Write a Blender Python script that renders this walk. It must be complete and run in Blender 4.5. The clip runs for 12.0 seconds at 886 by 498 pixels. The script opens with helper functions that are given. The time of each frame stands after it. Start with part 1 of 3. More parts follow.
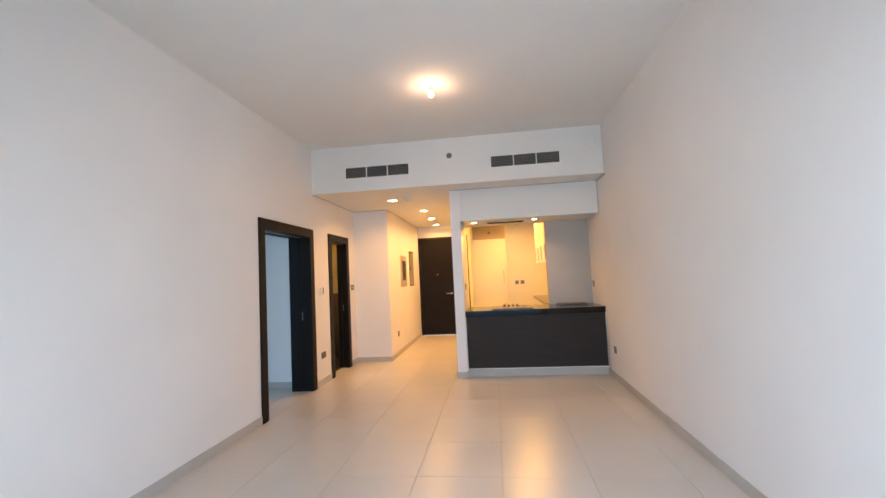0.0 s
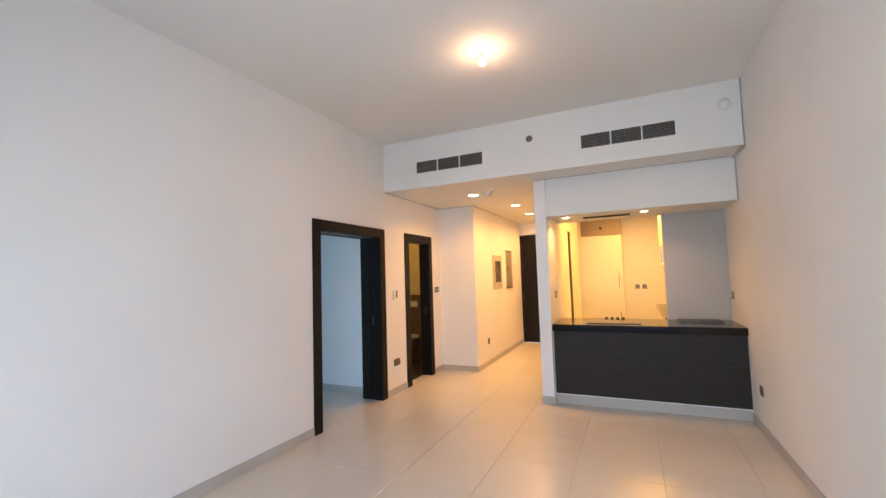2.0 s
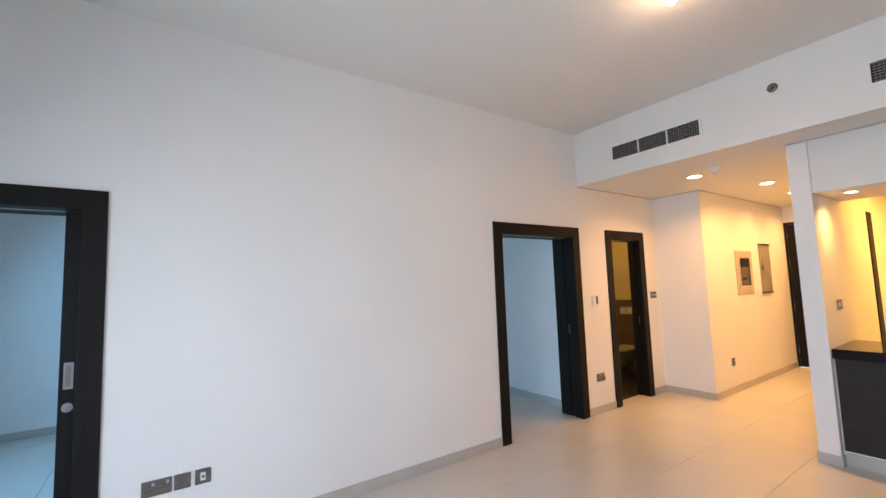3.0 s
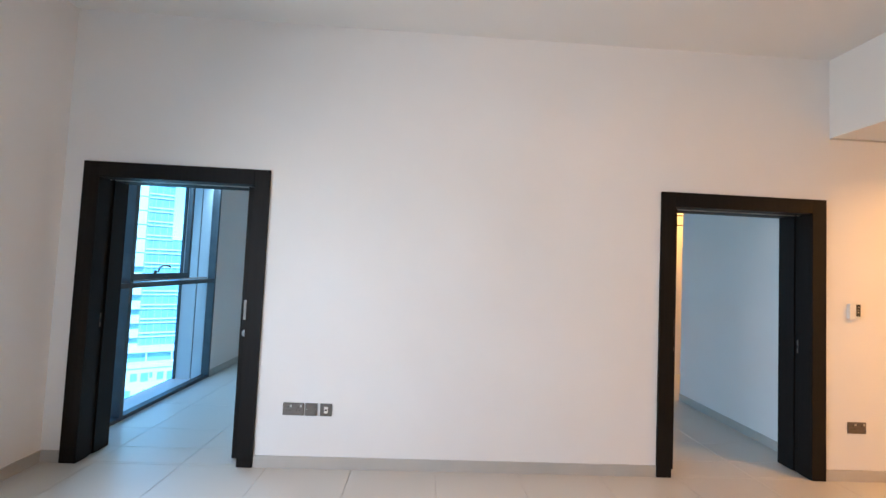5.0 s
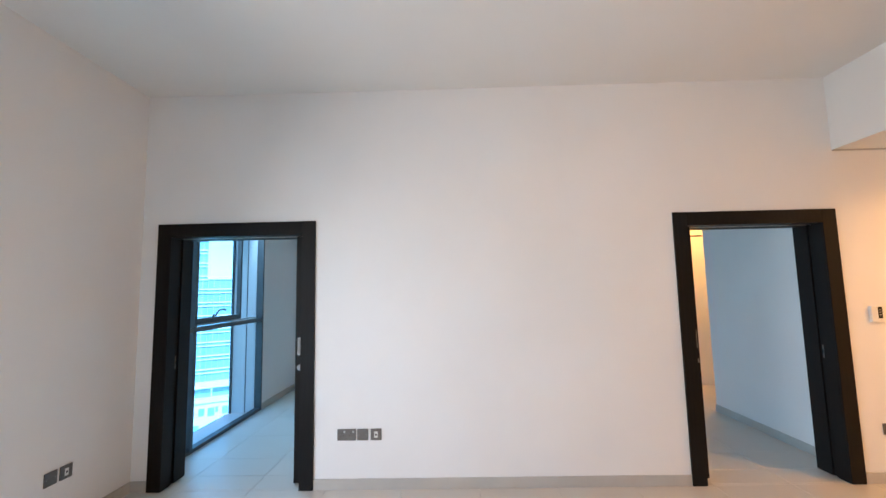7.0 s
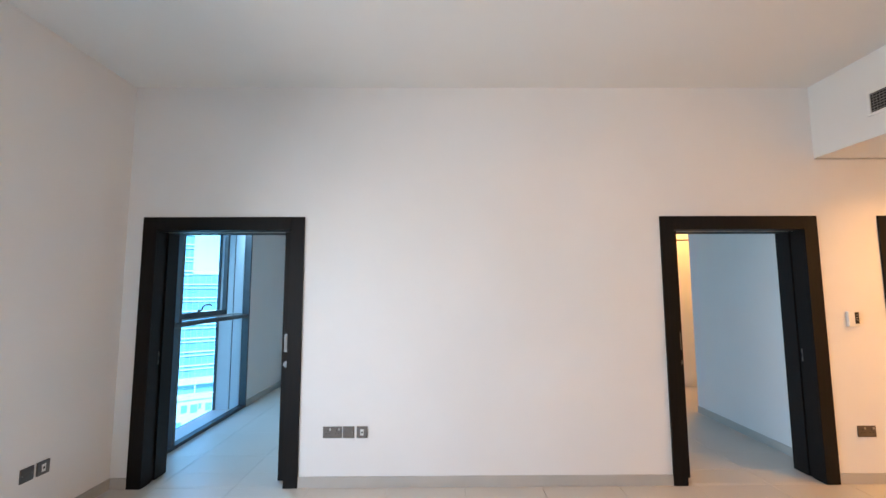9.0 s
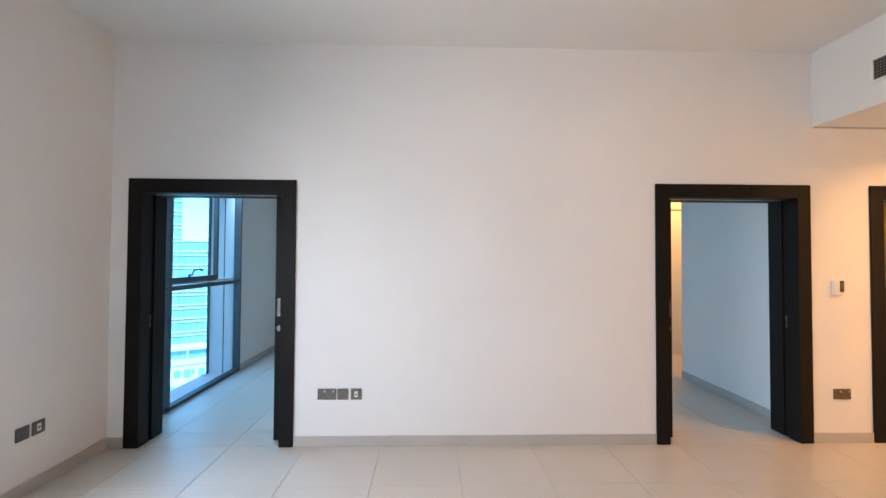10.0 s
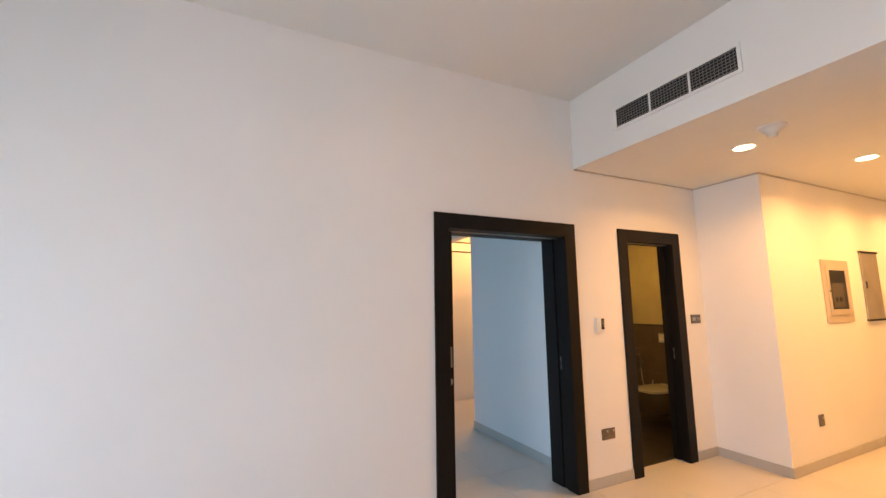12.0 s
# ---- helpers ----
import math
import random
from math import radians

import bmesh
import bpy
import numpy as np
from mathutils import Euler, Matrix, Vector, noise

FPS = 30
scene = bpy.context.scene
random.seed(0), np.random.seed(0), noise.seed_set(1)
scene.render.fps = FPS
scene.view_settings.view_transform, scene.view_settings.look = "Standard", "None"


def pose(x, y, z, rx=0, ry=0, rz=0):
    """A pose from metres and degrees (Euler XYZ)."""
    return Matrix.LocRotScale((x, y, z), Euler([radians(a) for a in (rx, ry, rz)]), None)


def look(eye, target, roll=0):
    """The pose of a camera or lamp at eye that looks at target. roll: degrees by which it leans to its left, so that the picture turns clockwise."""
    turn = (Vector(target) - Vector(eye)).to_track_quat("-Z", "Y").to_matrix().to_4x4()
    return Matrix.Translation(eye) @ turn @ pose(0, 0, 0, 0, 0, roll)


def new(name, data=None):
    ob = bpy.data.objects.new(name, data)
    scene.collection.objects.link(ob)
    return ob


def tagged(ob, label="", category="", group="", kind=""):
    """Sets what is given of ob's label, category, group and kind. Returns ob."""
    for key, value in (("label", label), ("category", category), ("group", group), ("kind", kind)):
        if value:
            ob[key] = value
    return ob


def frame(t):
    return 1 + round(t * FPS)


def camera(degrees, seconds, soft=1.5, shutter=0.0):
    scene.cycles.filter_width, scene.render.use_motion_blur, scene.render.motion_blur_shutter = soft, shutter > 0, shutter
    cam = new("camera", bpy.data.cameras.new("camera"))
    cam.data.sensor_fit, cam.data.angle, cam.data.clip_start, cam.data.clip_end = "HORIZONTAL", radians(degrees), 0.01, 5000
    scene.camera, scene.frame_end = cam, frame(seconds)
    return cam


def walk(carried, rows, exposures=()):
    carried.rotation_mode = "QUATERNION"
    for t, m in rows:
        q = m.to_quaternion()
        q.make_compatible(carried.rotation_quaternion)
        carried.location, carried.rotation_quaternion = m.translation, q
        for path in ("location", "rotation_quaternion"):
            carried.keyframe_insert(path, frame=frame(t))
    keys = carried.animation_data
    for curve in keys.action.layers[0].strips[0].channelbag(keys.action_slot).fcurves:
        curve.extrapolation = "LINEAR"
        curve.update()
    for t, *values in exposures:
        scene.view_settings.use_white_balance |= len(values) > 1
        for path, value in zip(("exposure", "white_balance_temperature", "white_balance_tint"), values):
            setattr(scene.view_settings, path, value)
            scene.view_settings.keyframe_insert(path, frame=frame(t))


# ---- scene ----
cam = camera(94.1, 12.0)
PATH = [
    (0, (0.033, 0.107, 1.468), (-0.208, 2.088, 1.597), -2.8),
    (0.5, (0.125, 0.216, 1.476), (-0.241, 2.178, 1.6), -3.6),
    (1, (0.36, 0.424, 1.513), (-0.181, 2.346, 1.628), -3.7),
    (1.5, (0.494, 0.644, 1.518), (-0.204, 2.514, 1.635), -2.8),
    (2, (0.519, 0.982, 1.556), (-0.315, 2.794, 1.688), -1.8),
    (2.5, (0.533, 1.217, 1.58), (-0.791, 2.704, 1.77), -2.5),
    (3, (0.646, 1.497, 1.575), (-0.994, 2.628, 1.749), -2.0),
    (3.5, (0.631, 1.773, 1.555), (-1.139, 2.695, 1.688), 0.3),
    (3.7, (0.641, 1.897, 1.544), (-1.18, 2.716, 1.662), 1.4),
    (5.3, (0.706, 2.468, 1.518), (-1.291, 2.501, 1.619), 2.3),
    (5.5, (0.745, 2.473, 1.531), (-1.251, 2.512, 1.641), 2.0),
    (6, (0.878, 2.432, 1.568), (-1.117, 2.422, 1.712), 0.1),
    (6.5, (0.985, 2.392, 1.583), (-1.006, 2.348, 1.766), -1.1),
    (8.5, (1.025, 2.392, 1.591), (-0.963, 2.379, 1.815), -0.7),
    (9, (1.011, 2.389, 1.583), (-0.98, 2.403, 1.777), -0.2),
    (9.5, (0.997, 2.368, 1.566), (-1.001, 2.383, 1.639), 0.6),
    (10, (0.982, 2.367, 1.553), (-1.016, 2.422, 1.599), 0.3),
    (10.5, (0.92, 2.426, 1.561), (-1.055, 2.668, 1.771), -0.6),
    (11, (0.715, 2.643, 1.538), (-1.202, 3.147, 1.801), -0.7),
    (11.5, (0.541, 2.843, 1.534), (-1.313, 3.54, 1.814), -0.6),
    (12, (0.228, 3.024, 1.523), (-1.554, 3.893, 1.788), -0.8),
]
walk(cam, [(t, look(eye, target, roll)) for t, eye, target, roll in PATH],
     exposures=((0, 1.95, 6700, 11.5), (2.5, 2.01, 6600, 11), (3.6, 2.04, 6480, 10), (5.5, 2.13, 7080, 14), (9.5, 2.17, 7050, 13), (11, 2.07, 7050, 14), (12, 2.05, 6950, 14)))

# ---- world ----
# world, sun and exposure
DAY = (0.81, 0.87, 0.97)
WARM = (1.0, 0.495, 0.15)
world = bpy.data.worlds.new("world")
scene.world = world
world.use_nodes = True
wn = world.node_tree.nodes
sky = wn.new("ShaderNodeTexSky")
sky.sky_type = "NISHITA"
sky.sun_disc = False
sky.sun_elevation = radians(48)
sky.sun_rotation = radians(50)
sky.dust_density = 1.0
world.node_tree.links.new(sky.outputs[0], wn["Background"].inputs[0])
wn["Background"].inputs[1].default_value = 0.15

sun_data = bpy.data.lights.new("sun", "SUN")
sun_data.energy = 3.0
sun_data.angle = radians(3)
sun_data.color = (1.0, 0.96, 0.9)
sun = new("sun", sun_data)
sun.matrix_world = look((60, 45, 80), (0, 0, 0))


def area_lamp(name, m, power, w, h, color, shape="RECTANGLE"):
    d = bpy.data.lights.new(name, "AREA")
    d.shape, d.size, d.size_y, d.energy, d.color = shape, w, h, power, color
    d.spread = radians(176 if shape == "DISK" else 150)
    ob = new(name, d)
    ob.matrix_world = m
    return ob


area_lamp("window_daylight", look((0.1, -0.20, 1.35), (-0.1, 3, 0.35)), 21, 2.3, 2.1, DAY)
area_lamp("bedroom_window_daylight", look((-3.98, -0.33, 2.60), (-3.98, 1.5, 0.9)), 12, 1.36, 0.22, (0.30, 0.63, 0.98))


# materials
def material(name, color, rough=0.5, metal=0.0, spec=0.5):
    m = bpy.data.materials.new(name)
    m.use_nodes = True
    b = m.node_tree.nodes["Principled BSDF"]
    b.inputs["Base Color"].default_value = (*color, 1)
    b.inputs["Roughness"].default_value = rough
    b.inputs["Metallic"].default_value = metal
    b.inputs["Specular IOR Level"].default_value = spec
    return m


def noisy(m, color_a, color_b, scale=3.0, stretch=(1, 1, 1), fine=120.0, bump=0.05, rough=(0.4, 0.6), detail=6.0, rand=0.0, dist=0.002, world_space=False):
    nt = m.node_tree
    n, l = nt.nodes, nt.links
    b = n["Principled BSDF"]
    tc = n.new("ShaderNodeTexCoord")
    mp = n.new("ShaderNodeMapping")
    mp.inputs["Scale"].default_value = stretch
    if world_space:
        l.new(n.new("ShaderNodeNewGeometry").outputs["Position"], mp.inputs[0])
    else:
        l.new(tc.outputs["Object"], mp.inputs[0])
    big = n.new("ShaderNodeTexNoise")
    big.inputs["Scale"].default_value = scale
    big.inputs["Detail"].default_value = detail
    l.new(mp.outputs[0], big.inputs["Vector"])
    mix = n.new("ShaderNodeMix")
    mix.data_type = "RGBA"
    mix.inputs[6].default_value = (*color_a, 1)
    mix.inputs[7].default_value = (*color_b, 1)
    ramp = n.new("ShaderNodeMapRange")
    ramp.inputs[1].default_value, ramp.inputs[2].default_value = 0.3, 0.7
    l.new(big.outputs[0], ramp.inputs[0])
    l.new(ramp.outputs[0], mix.inputs[0])
    out = mix.outputs[2]
    if rand:
        info = n.new("ShaderNodeObjectInfo")
        mr = n.new("ShaderNodeMapRange")
        mr.inputs[3].default_value, mr.inputs[4].default_value = 1 - rand, 1 + rand
        l.new(info.outputs["Random"], mr.inputs[0])
        hsv = n.new("ShaderNodeHueSaturation")
        l.new(out, hsv.inputs["Color"])
        l.new(mr.outputs[0], hsv.inputs["Value"])
        out = hsv.outputs[0]
    l.new(out, b.inputs["Base Color"])
    fn = n.new("ShaderNodeTexNoise")
    fn.inputs["Scale"].default_value = fine
    fn.inputs["Detail"].default_value = 3
    l.new(mp.outputs[0], fn.inputs["Vector"])
    rr = n.new("ShaderNodeMapRange")
    rr.inputs[3].default_value, rr.inputs[4].default_value = rough
    l.new(big.outputs[0], rr.inputs[0])
    l.new(rr.outputs[0], b.inputs["Roughness"])
    if bump:
        bp = n.new("ShaderNodeBump")
        bp.inputs["Strength"].default_value = bump
        bp.inputs["Distance"].default_value = dist
        l.new(fn.outputs[0], bp.inputs["Height"])
        l.new(bp.outputs[0], b.inputs["Normal"])
    return m


PAINT = noisy(material("wall_paint", (0.78, 0.77, 0.75)), (0.79, 0.775, 0.755), (0.75, 0.735, 0.715), 1.1, fine=160, bump=0.12, rough=(0.55, 0.75))
CEIL = noisy(material("ceiling_paint", (0.78, 0.78, 0.76)), (0.73, 0.725, 0.70), (0.70, 0.695, 0.67), 0.9, fine=90, bump=0.08, rough=(0.7, 0.85))
TILE = noisy(material("floor_tile", (0.6, 0.56, 0.5)), (0.585, 0.55, 0.50), (0.555, 0.52, 0.47), 1.3, fine=38, bump=0.02, rough=(0.285, 0.287), detail=1.0, rand=0.02, world_space=True)
DIVIDERGREY = noisy(material("divider_grey", (0.45, 0.43, 0.41)), (0.40, 0.38, 0.35), (0.37, 0.35, 0.32), 1.6, fine=140, bump=0.08, rough=(0.35, 0.5))
GROUT = noisy(material("grout", (0.35, 0.33, 0.3)), (0.47, 0.44, 0.40), (0.41, 0.385, 0.35), 4, bump=0.2, rough=(0.7, 0.9))
SKIRT = noisy(material("skirting_tile", (0.5, 0.48, 0.44)), (0.47, 0.445, 0.41), (0.41, 0.39, 0.355), 3, fine=60, bump=0.04, rough=(0.25, 0.4))
WENGE = noisy(material("wenge_veneer", (0.03, 0.02, 0.016)), (0.0040, 0.0032, 0.0030), (0.0085, 0.0066, 0.0058), 9, stretch=(6, 6, 0.35), fine=60, bump=0.25, rough=(0.42, 0.6), dist=0.001)
WENGE.node_tree.nodes["Principled BSDF"].inputs["Specular IOR Level"].default_value = 0.18
OAKDARK = noisy(material("grey_oak_laminate", (0.06, 0.05, 0.045)), (0.019, 0.0155, 0.0145), (0.032, 0.026, 0.024), 5, stretch=(0.5, 3, 9), fine=70, bump=0.2, rough=(0.45, 0.65), dist=0.001)
OAKDARK.node_tree.nodes["Principled BSDF"].inputs["Specular IOR Level"].default_value = 0.2
STONE = noisy(material("black_stone", (0.02, 0.018, 0.017)), (0.007, 0.0055, 0.005), (0.014, 0.0105, 0.0095), 90, fine=200, bump=0.0, rough=(0.075, 0.085))
STONE.node_tree.nodes["Principled BSDF"].inputs["Specular IOR Level"].default_value = 0.22
WHITELAM = noisy(material("white_laminate", (0.76, 0.75, 0.72)), (0.75, 0.74, 0.71), (0.71, 0.70, 0.67), 2, fine=60, bump=0.02, rough=(0.25, 0.35))
NICKEL = noisy(material("brushed_nickel", (0.3, 0.28, 0.26), metal=0.9), (0.20, 0.18, 0.165), (0.15, 0.135, 0.125), 14, stretch=(1, 1, 8), fine=200, bump=0.1, rough=(0.32, 0.48))
CHROME = material("chrome", (0.75, 0.75, 0.75), 0.12, 1.0)
SATIN = noisy(material("satin_steel", (0.55, 0.54, 0.52), metal=0.9), (0.56, 0.55, 0.53), (0.44, 0.43, 0.42), 20, fine=150, bump=0.05, rough=(0.28, 0.4))
STEELDULL = noisy(material("dull_steel", (0.3, 0.3, 0.3), metal=0.8), (0.26, 0.26, 0.26), (0.2, 0.2, 0.2), 20, fine=150, bump=0.05, rough=(0.4, 0.55))
BLACK = material("black_plastic", (0.012, 0.012, 0.013), 0.35)
SMOKED = material("smoked_cover", (0.10, 0.085, 0.065), 0.45)
HOBGLASS = material("hob_glass", (0.010, 0.009, 0.009), 0.09, 0.0, 0.3)
SLOTSHADE = material("slot_shade_black", (0.006, 0.006, 0.006), 0.95, 0.0, 0.1)
VOID = material("recess_black", (0.02, 0.019, 0.018), 0.9)
WHITEPL = noisy(material("white_plastic", (0.75, 0.74, 0.71)), (0.76, 0.75, 0.72), (0.71, 0.70, 0.67), 8, bump=0.02, rough=(0.3, 0.42))
GRILLE = noisy(material("grille_aluminium", (0.3, 0.29, 0.27)), (0.23, 0.22, 0.21), (0.18, 0.175, 0.17), 10, bump=0.05, rough=(0.45, 0.6))
PANELMETAL = noisy(material("beige_metal_enamel", (0.45, 0.4, 0.34)), (0.50, 0.44, 0.37), (0.42, 0.37, 0.31), 3, bump=0.06, rough=(0.4, 0.55))
PANELGREY = noisy(material("grey_metal_enamel", (0.3, 0.28, 0.25)), (0.30, 0.275, 0.245), (0.24, 0.22, 0.195), 3, bump=0.06, rough=(0.35, 0.5))
FRAMEAL = noisy(material("window_aluminium", (0.1, 0.11, 0.12), metal=0.3), (0.085, 0.092, 0.10), (0.065, 0.07, 0.078), 6, bump=0.05, rough=(0.35, 0.5))
CLADDING = noisy(material("pale_cladding", (0.5, 0.52, 0.54)), (0.62, 0.64, 0.65), (0.56, 0.58, 0.60), 2, bump=0.05, rough=(0.4, 0.55))
BATHTILE = noisy(material("brown_bath_tile", (0.12, 0.085, 0.055)), (0.088, 0.062, 0.04), (0.066, 0.045, 0.029), 5, bump=0.06, rough=(0.3, 0.45))
BATHFLOOR = noisy(material("dark_bath_floor", (0.05, 0.04, 0.03)), (0.045, 0.034, 0.026), (0.03, 0.024, 0.018), 5, bump=0.06, rough=(0.3, 0.45))
DARKCERAMIC = material("darker_ceramic", (0.11, 0.085, 0.055), 0.2)
BATHWALL = noisy(material("beige_bath_wall", (0.4, 0.34, 0.2)), (0.42, 0.35, 0.20), (0.37, 0.30, 0.17), 3, bump=0.06, rough=(0.4, 0.55))
CERAMIC = material("cream_ceramic", (0.46, 0.42, 0.35), 0.14)
CABLAM = noisy(material("cream_laminate", (0.7, 0.68, 0.64)), (0.64, 0.62, 0.575), (0.61, 0.59, 0.545), 2, fine=60, bump=0.02, rough=(0.4, 0.5))
DUCT = noisy(material("beige_board", (0.38, 0.33, 0.27)), (0.27, 0.225, 0.18), (0.24, 0.20, 0.155), 3, bump=0.06, rough=(0.5, 0.65))
CONCRETE = noisy(material("pale_concrete", (0.45, 0.44, 0.42)), (0.50, 0.49, 0.47), (0.42, 0.41, 0.39), 0.4, fine=12, bump=0.1, rough=(0.7, 0.9))
WHITECLAD = noisy(material("white_render", (0.75, 0.75, 0.74)), (0.78, 0.78, 0.77), (0.72, 0.72, 0.71), 0.3, fine=8, bump=0.05, rough=(0.6, 0.8))
TOWERGLASS = noisy(material("blue_curtain_glass", (0.08, 0.2, 0.28)), (0.24, 0.44, 0.56), (0.17, 0.36, 0.50), 0.25, stretch=(1, 1, 2), fine=1, bump=0.0, rough=(0.08, 0.16))
SAND = noisy(material("sandy_ground", (0.3, 0.27, 0.22)), (0.34, 0.31, 0.26), (0.25, 0.23, 0.2), 0.05, fine=2, bump=0.1, rough=(0.8, 0.95))
ASPHALT = noisy(material("asphalt", (0.05, 0.05, 0.05)), (0.055, 0.055, 0.055), (0.04, 0.04, 0.04), 0.3, fine=20, bump=0.1, rough=(0.75, 0.9))

GLASS = bpy.data.materials.new("clear_glass")
GLASS.use_nodes = True
gn = GLASS.node_tree
gn.nodes.clear()
g_out = gn.nodes.new("ShaderNodeOutputMaterial")
g_tr = gn.nodes.new("ShaderNodeBsdfTransparent")
g_tr.inputs[0].default_value = (0.46, 0.80, 1.0, 1)
g_gl = gn.nodes.new("ShaderNodeBsdfGlossy")
g_gl.inputs["Roughness"].default_value = 0.02
g_mix = gn.nodes.new("ShaderNodeMixShader")
g_lw = gn.nodes.new("ShaderNodeLayerWeight")
g_lw.inputs[0].default_value = 0.5
g_pw = gn.nodes.new("ShaderNodeMath")
g_pw.operation = "POWER"
g_pw.inputs[1].default_value = 5.0
g_ad = gn.nodes.new("ShaderNodeMath")
g_ad.operation = "MULTIPLY_ADD"
g_ad.inputs[1].default_value, g_ad.inputs[2].default_value = 0.8, 0.03
gn.links.new(g_lw.outputs["Facing"], g_pw.inputs[0])
gn.links.new(g_pw.outputs[0], g_ad.inputs[0])
gn.links.new(g_ad.outputs[0], g_mix.inputs[0])
gn.links.new(g_tr.outputs[0], g_mix.inputs[1])
gn.links.new(g_gl.outputs[0], g_mix.inputs[2])
gn.links.new(g_mix.outputs[0], g_out.inputs[0])


def emitter(name, color, strength):
    m = material(name, (0.8, 0.8, 0.8), 0.4)
    b = m.node_tree.nodes["Principled BSDF"]
    b.inputs["Emission Color"].default_value = (*color, 1)
    b.inputs["Emission Strength"].default_value = strength
    return m


LENS = emitter("lamp_lens", (1.0, 0.72, 0.38), 5)
BULB = emitter("bulb_glow", (1.0, 0.8, 0.55), 15)


# mesh helpers
def box(bm, x0, x1, y0, y1, z0, z1, bevel=0.0, mat=0):
    vs = [bm.verts.new((x, y, z)) for x in (x0, x1) for y in (y0, y1) for z in (z0, z1)]
    fs = [bm.faces.new([vs[i] for i in q]) for q in ((0, 1, 3, 2), (4, 6, 7, 5), (0, 4, 5, 1), (2, 3, 7, 6), (0, 2, 6, 4), (1, 5, 7, 3))]
    for f in fs:
        f.material_index = mat
    if bevel:
        es = list({e for f in fs for e in f.edges})
        bmesh.ops.bevel(bm, geom=es, offset=bevel, segments=2, profile=0.6, affect="EDGES")
    return fs


def lathe(bm, profile, cx=0, cy=0, cz=0, seg=28, axis="Z", sx=1.0, sy=1.0):
    """profile: (radius, height) pairs, turned round an axis through the centre."""
    rings = []
    for r, h in profile:
        ring = []
        for i in range(seg):
            a = 2 * math.pi * i / seg
            u, v = r * math.cos(a) * sx, r * math.sin(a) * sy
            p = {"Z": (u, v, h), "Y": (u, h, v), "X": (h, u, v)}[axis]
            ring.append(bm.verts.new((cx + p[0], cy + p[1], cz + p[2])))
        rings.append(ring)
    for a, b in zip(rings, rings[1:]):
        for i in range(seg):
            bm.faces.new((a[i], a[(i + 1) % seg], b[(i + 1) % seg], b[i]))
    if profile[0][0] > 1e-6:
        bm.faces.new(rings[0][::-1])
    if profile[-1][0] > 1e-6:
        bm.faces.new(rings[-1])


def tube(bm, pts, r, seg=10):
    prev = None
    pts = [Vector(p) for p in pts]
    for i, p in enumerate(pts):
        d = (pts[min(i + 1, len(pts) - 1)] - pts[max(i - 1, 0)]).normalized()
        side = d.cross(Vector((0, 0, 1)) if abs(d.z) < 0.9 else Vector((1, 0, 0))).normalized()
        up = side.cross(d)
        ring = [bm.verts.new(p + r * (math.cos(2 * math.pi * k / seg) * side + math.sin(2 * math.pi * k / seg) * up)) for k in range(seg)]
        if prev:
            for k in range(seg):
                bm.faces.new((prev[k], prev[(k + 1) % seg], ring[(k + 1) % seg], ring[k]))
        else:
            bm.faces.new(ring[::-1])
        prev = ring
    bm.faces.new(prev)


def part(name, bm, mat, parent=None, label="", smooth=False):
    bmesh.ops.recalc_face_normals(bm, faces=bm.faces)
    me = bpy.data.meshes.new(name)
    bm.to_mesh(me)
    bm.free()
    for m in (mat if isinstance(mat, (list, tuple)) else (mat,)):
        me.materials.append(m)
    if smooth:
        me.shade_smooth()
        me.set_sharp_from_angle(angle=radians(35))
    ob = new(name, me)
    ob.parent = parent
    if label:
        tagged(ob, label)
    return ob


def boxpart(name, dims, mat, parent=None, label="", bevel=0.002):
    bm = bmesh.new()
    box(bm, *dims, bevel)
    return part(name, bm, mat, parent, label)


def thing(name, at, label, category, group=""):
    e = new(name)
    e.empty_display_size = 0.1
    e.location = at
    return tagged(e, label, category, group)


def structure(name, boxes, mat, label, bevel=0.0):
    bm = bmesh.new()
    for b in boxes:
        box(bm, *b, bevel)
    return tagged(part(name, bm, mat), label, kind="structure")


# ---- the shell ----
XW, XE, YS, YB, YN = -2.48, 1.54, -0.27, 5.66, 10.40
XI = -2.76
XT = -2.62
H, HL = 3.355, 2.71
D1, D2, D3 = (-0.01, 1.123), (4.385, 5.505), (6.268, 6.904)
DT = 2.085
LIN = 0.03
BX, BY, CX = -6.1, 5.70, -4.43

wall = []
# above the door heads
wall.append((XI, XW, -0.50, 5.87, DT + LIN, 3.5))
wall.append((XT, XW, 5.87, 7.35, DT + LIN, 3.5))
# solid piers, with a slot in the middle where a leaf slides in
E1, S2, E2, S3, E3 = D1[1] + LIN, D2[0] - LIN, D2[1] + LIN, D3[0] - LIN, D3[1] + LIN
for a, b, slot in ((-0.50, D1[0] - LIN, None), (E1, S2, ((E1, 2.36), (3.17, S2))), (E2, S3, "bath"), (E3, 7.35, "thin")):
    if slot == "thin":
        wall.append((XT, XW, a, b, -0.05, DT + LIN))
        continue
    if slot == "bath":
        wall += [(XI, -2.577, a, b, -0.05, DT + LIN), (-2.523, XW, a, b, -0.05, DT + LIN)]
        continue
    if not slot:
        wall.append((XI, XW, a, b, -0.05, DT + LIN))
        continue
    y = a
    for s0, s1 in slot:
        if s0 > y:
            wall.append((XI, XW, y, s0, -0.05, DT + LIN))
        wall.append((XI, -2.64, s0, s1, -0.05, DT + LIN))
        wall.append((-2.57, XW, s0, s1, -0.05, DT + LIN))
        y = s1
    if y < b:
        wall.append((XI, XW, y, b, -0.05, DT + LIN))
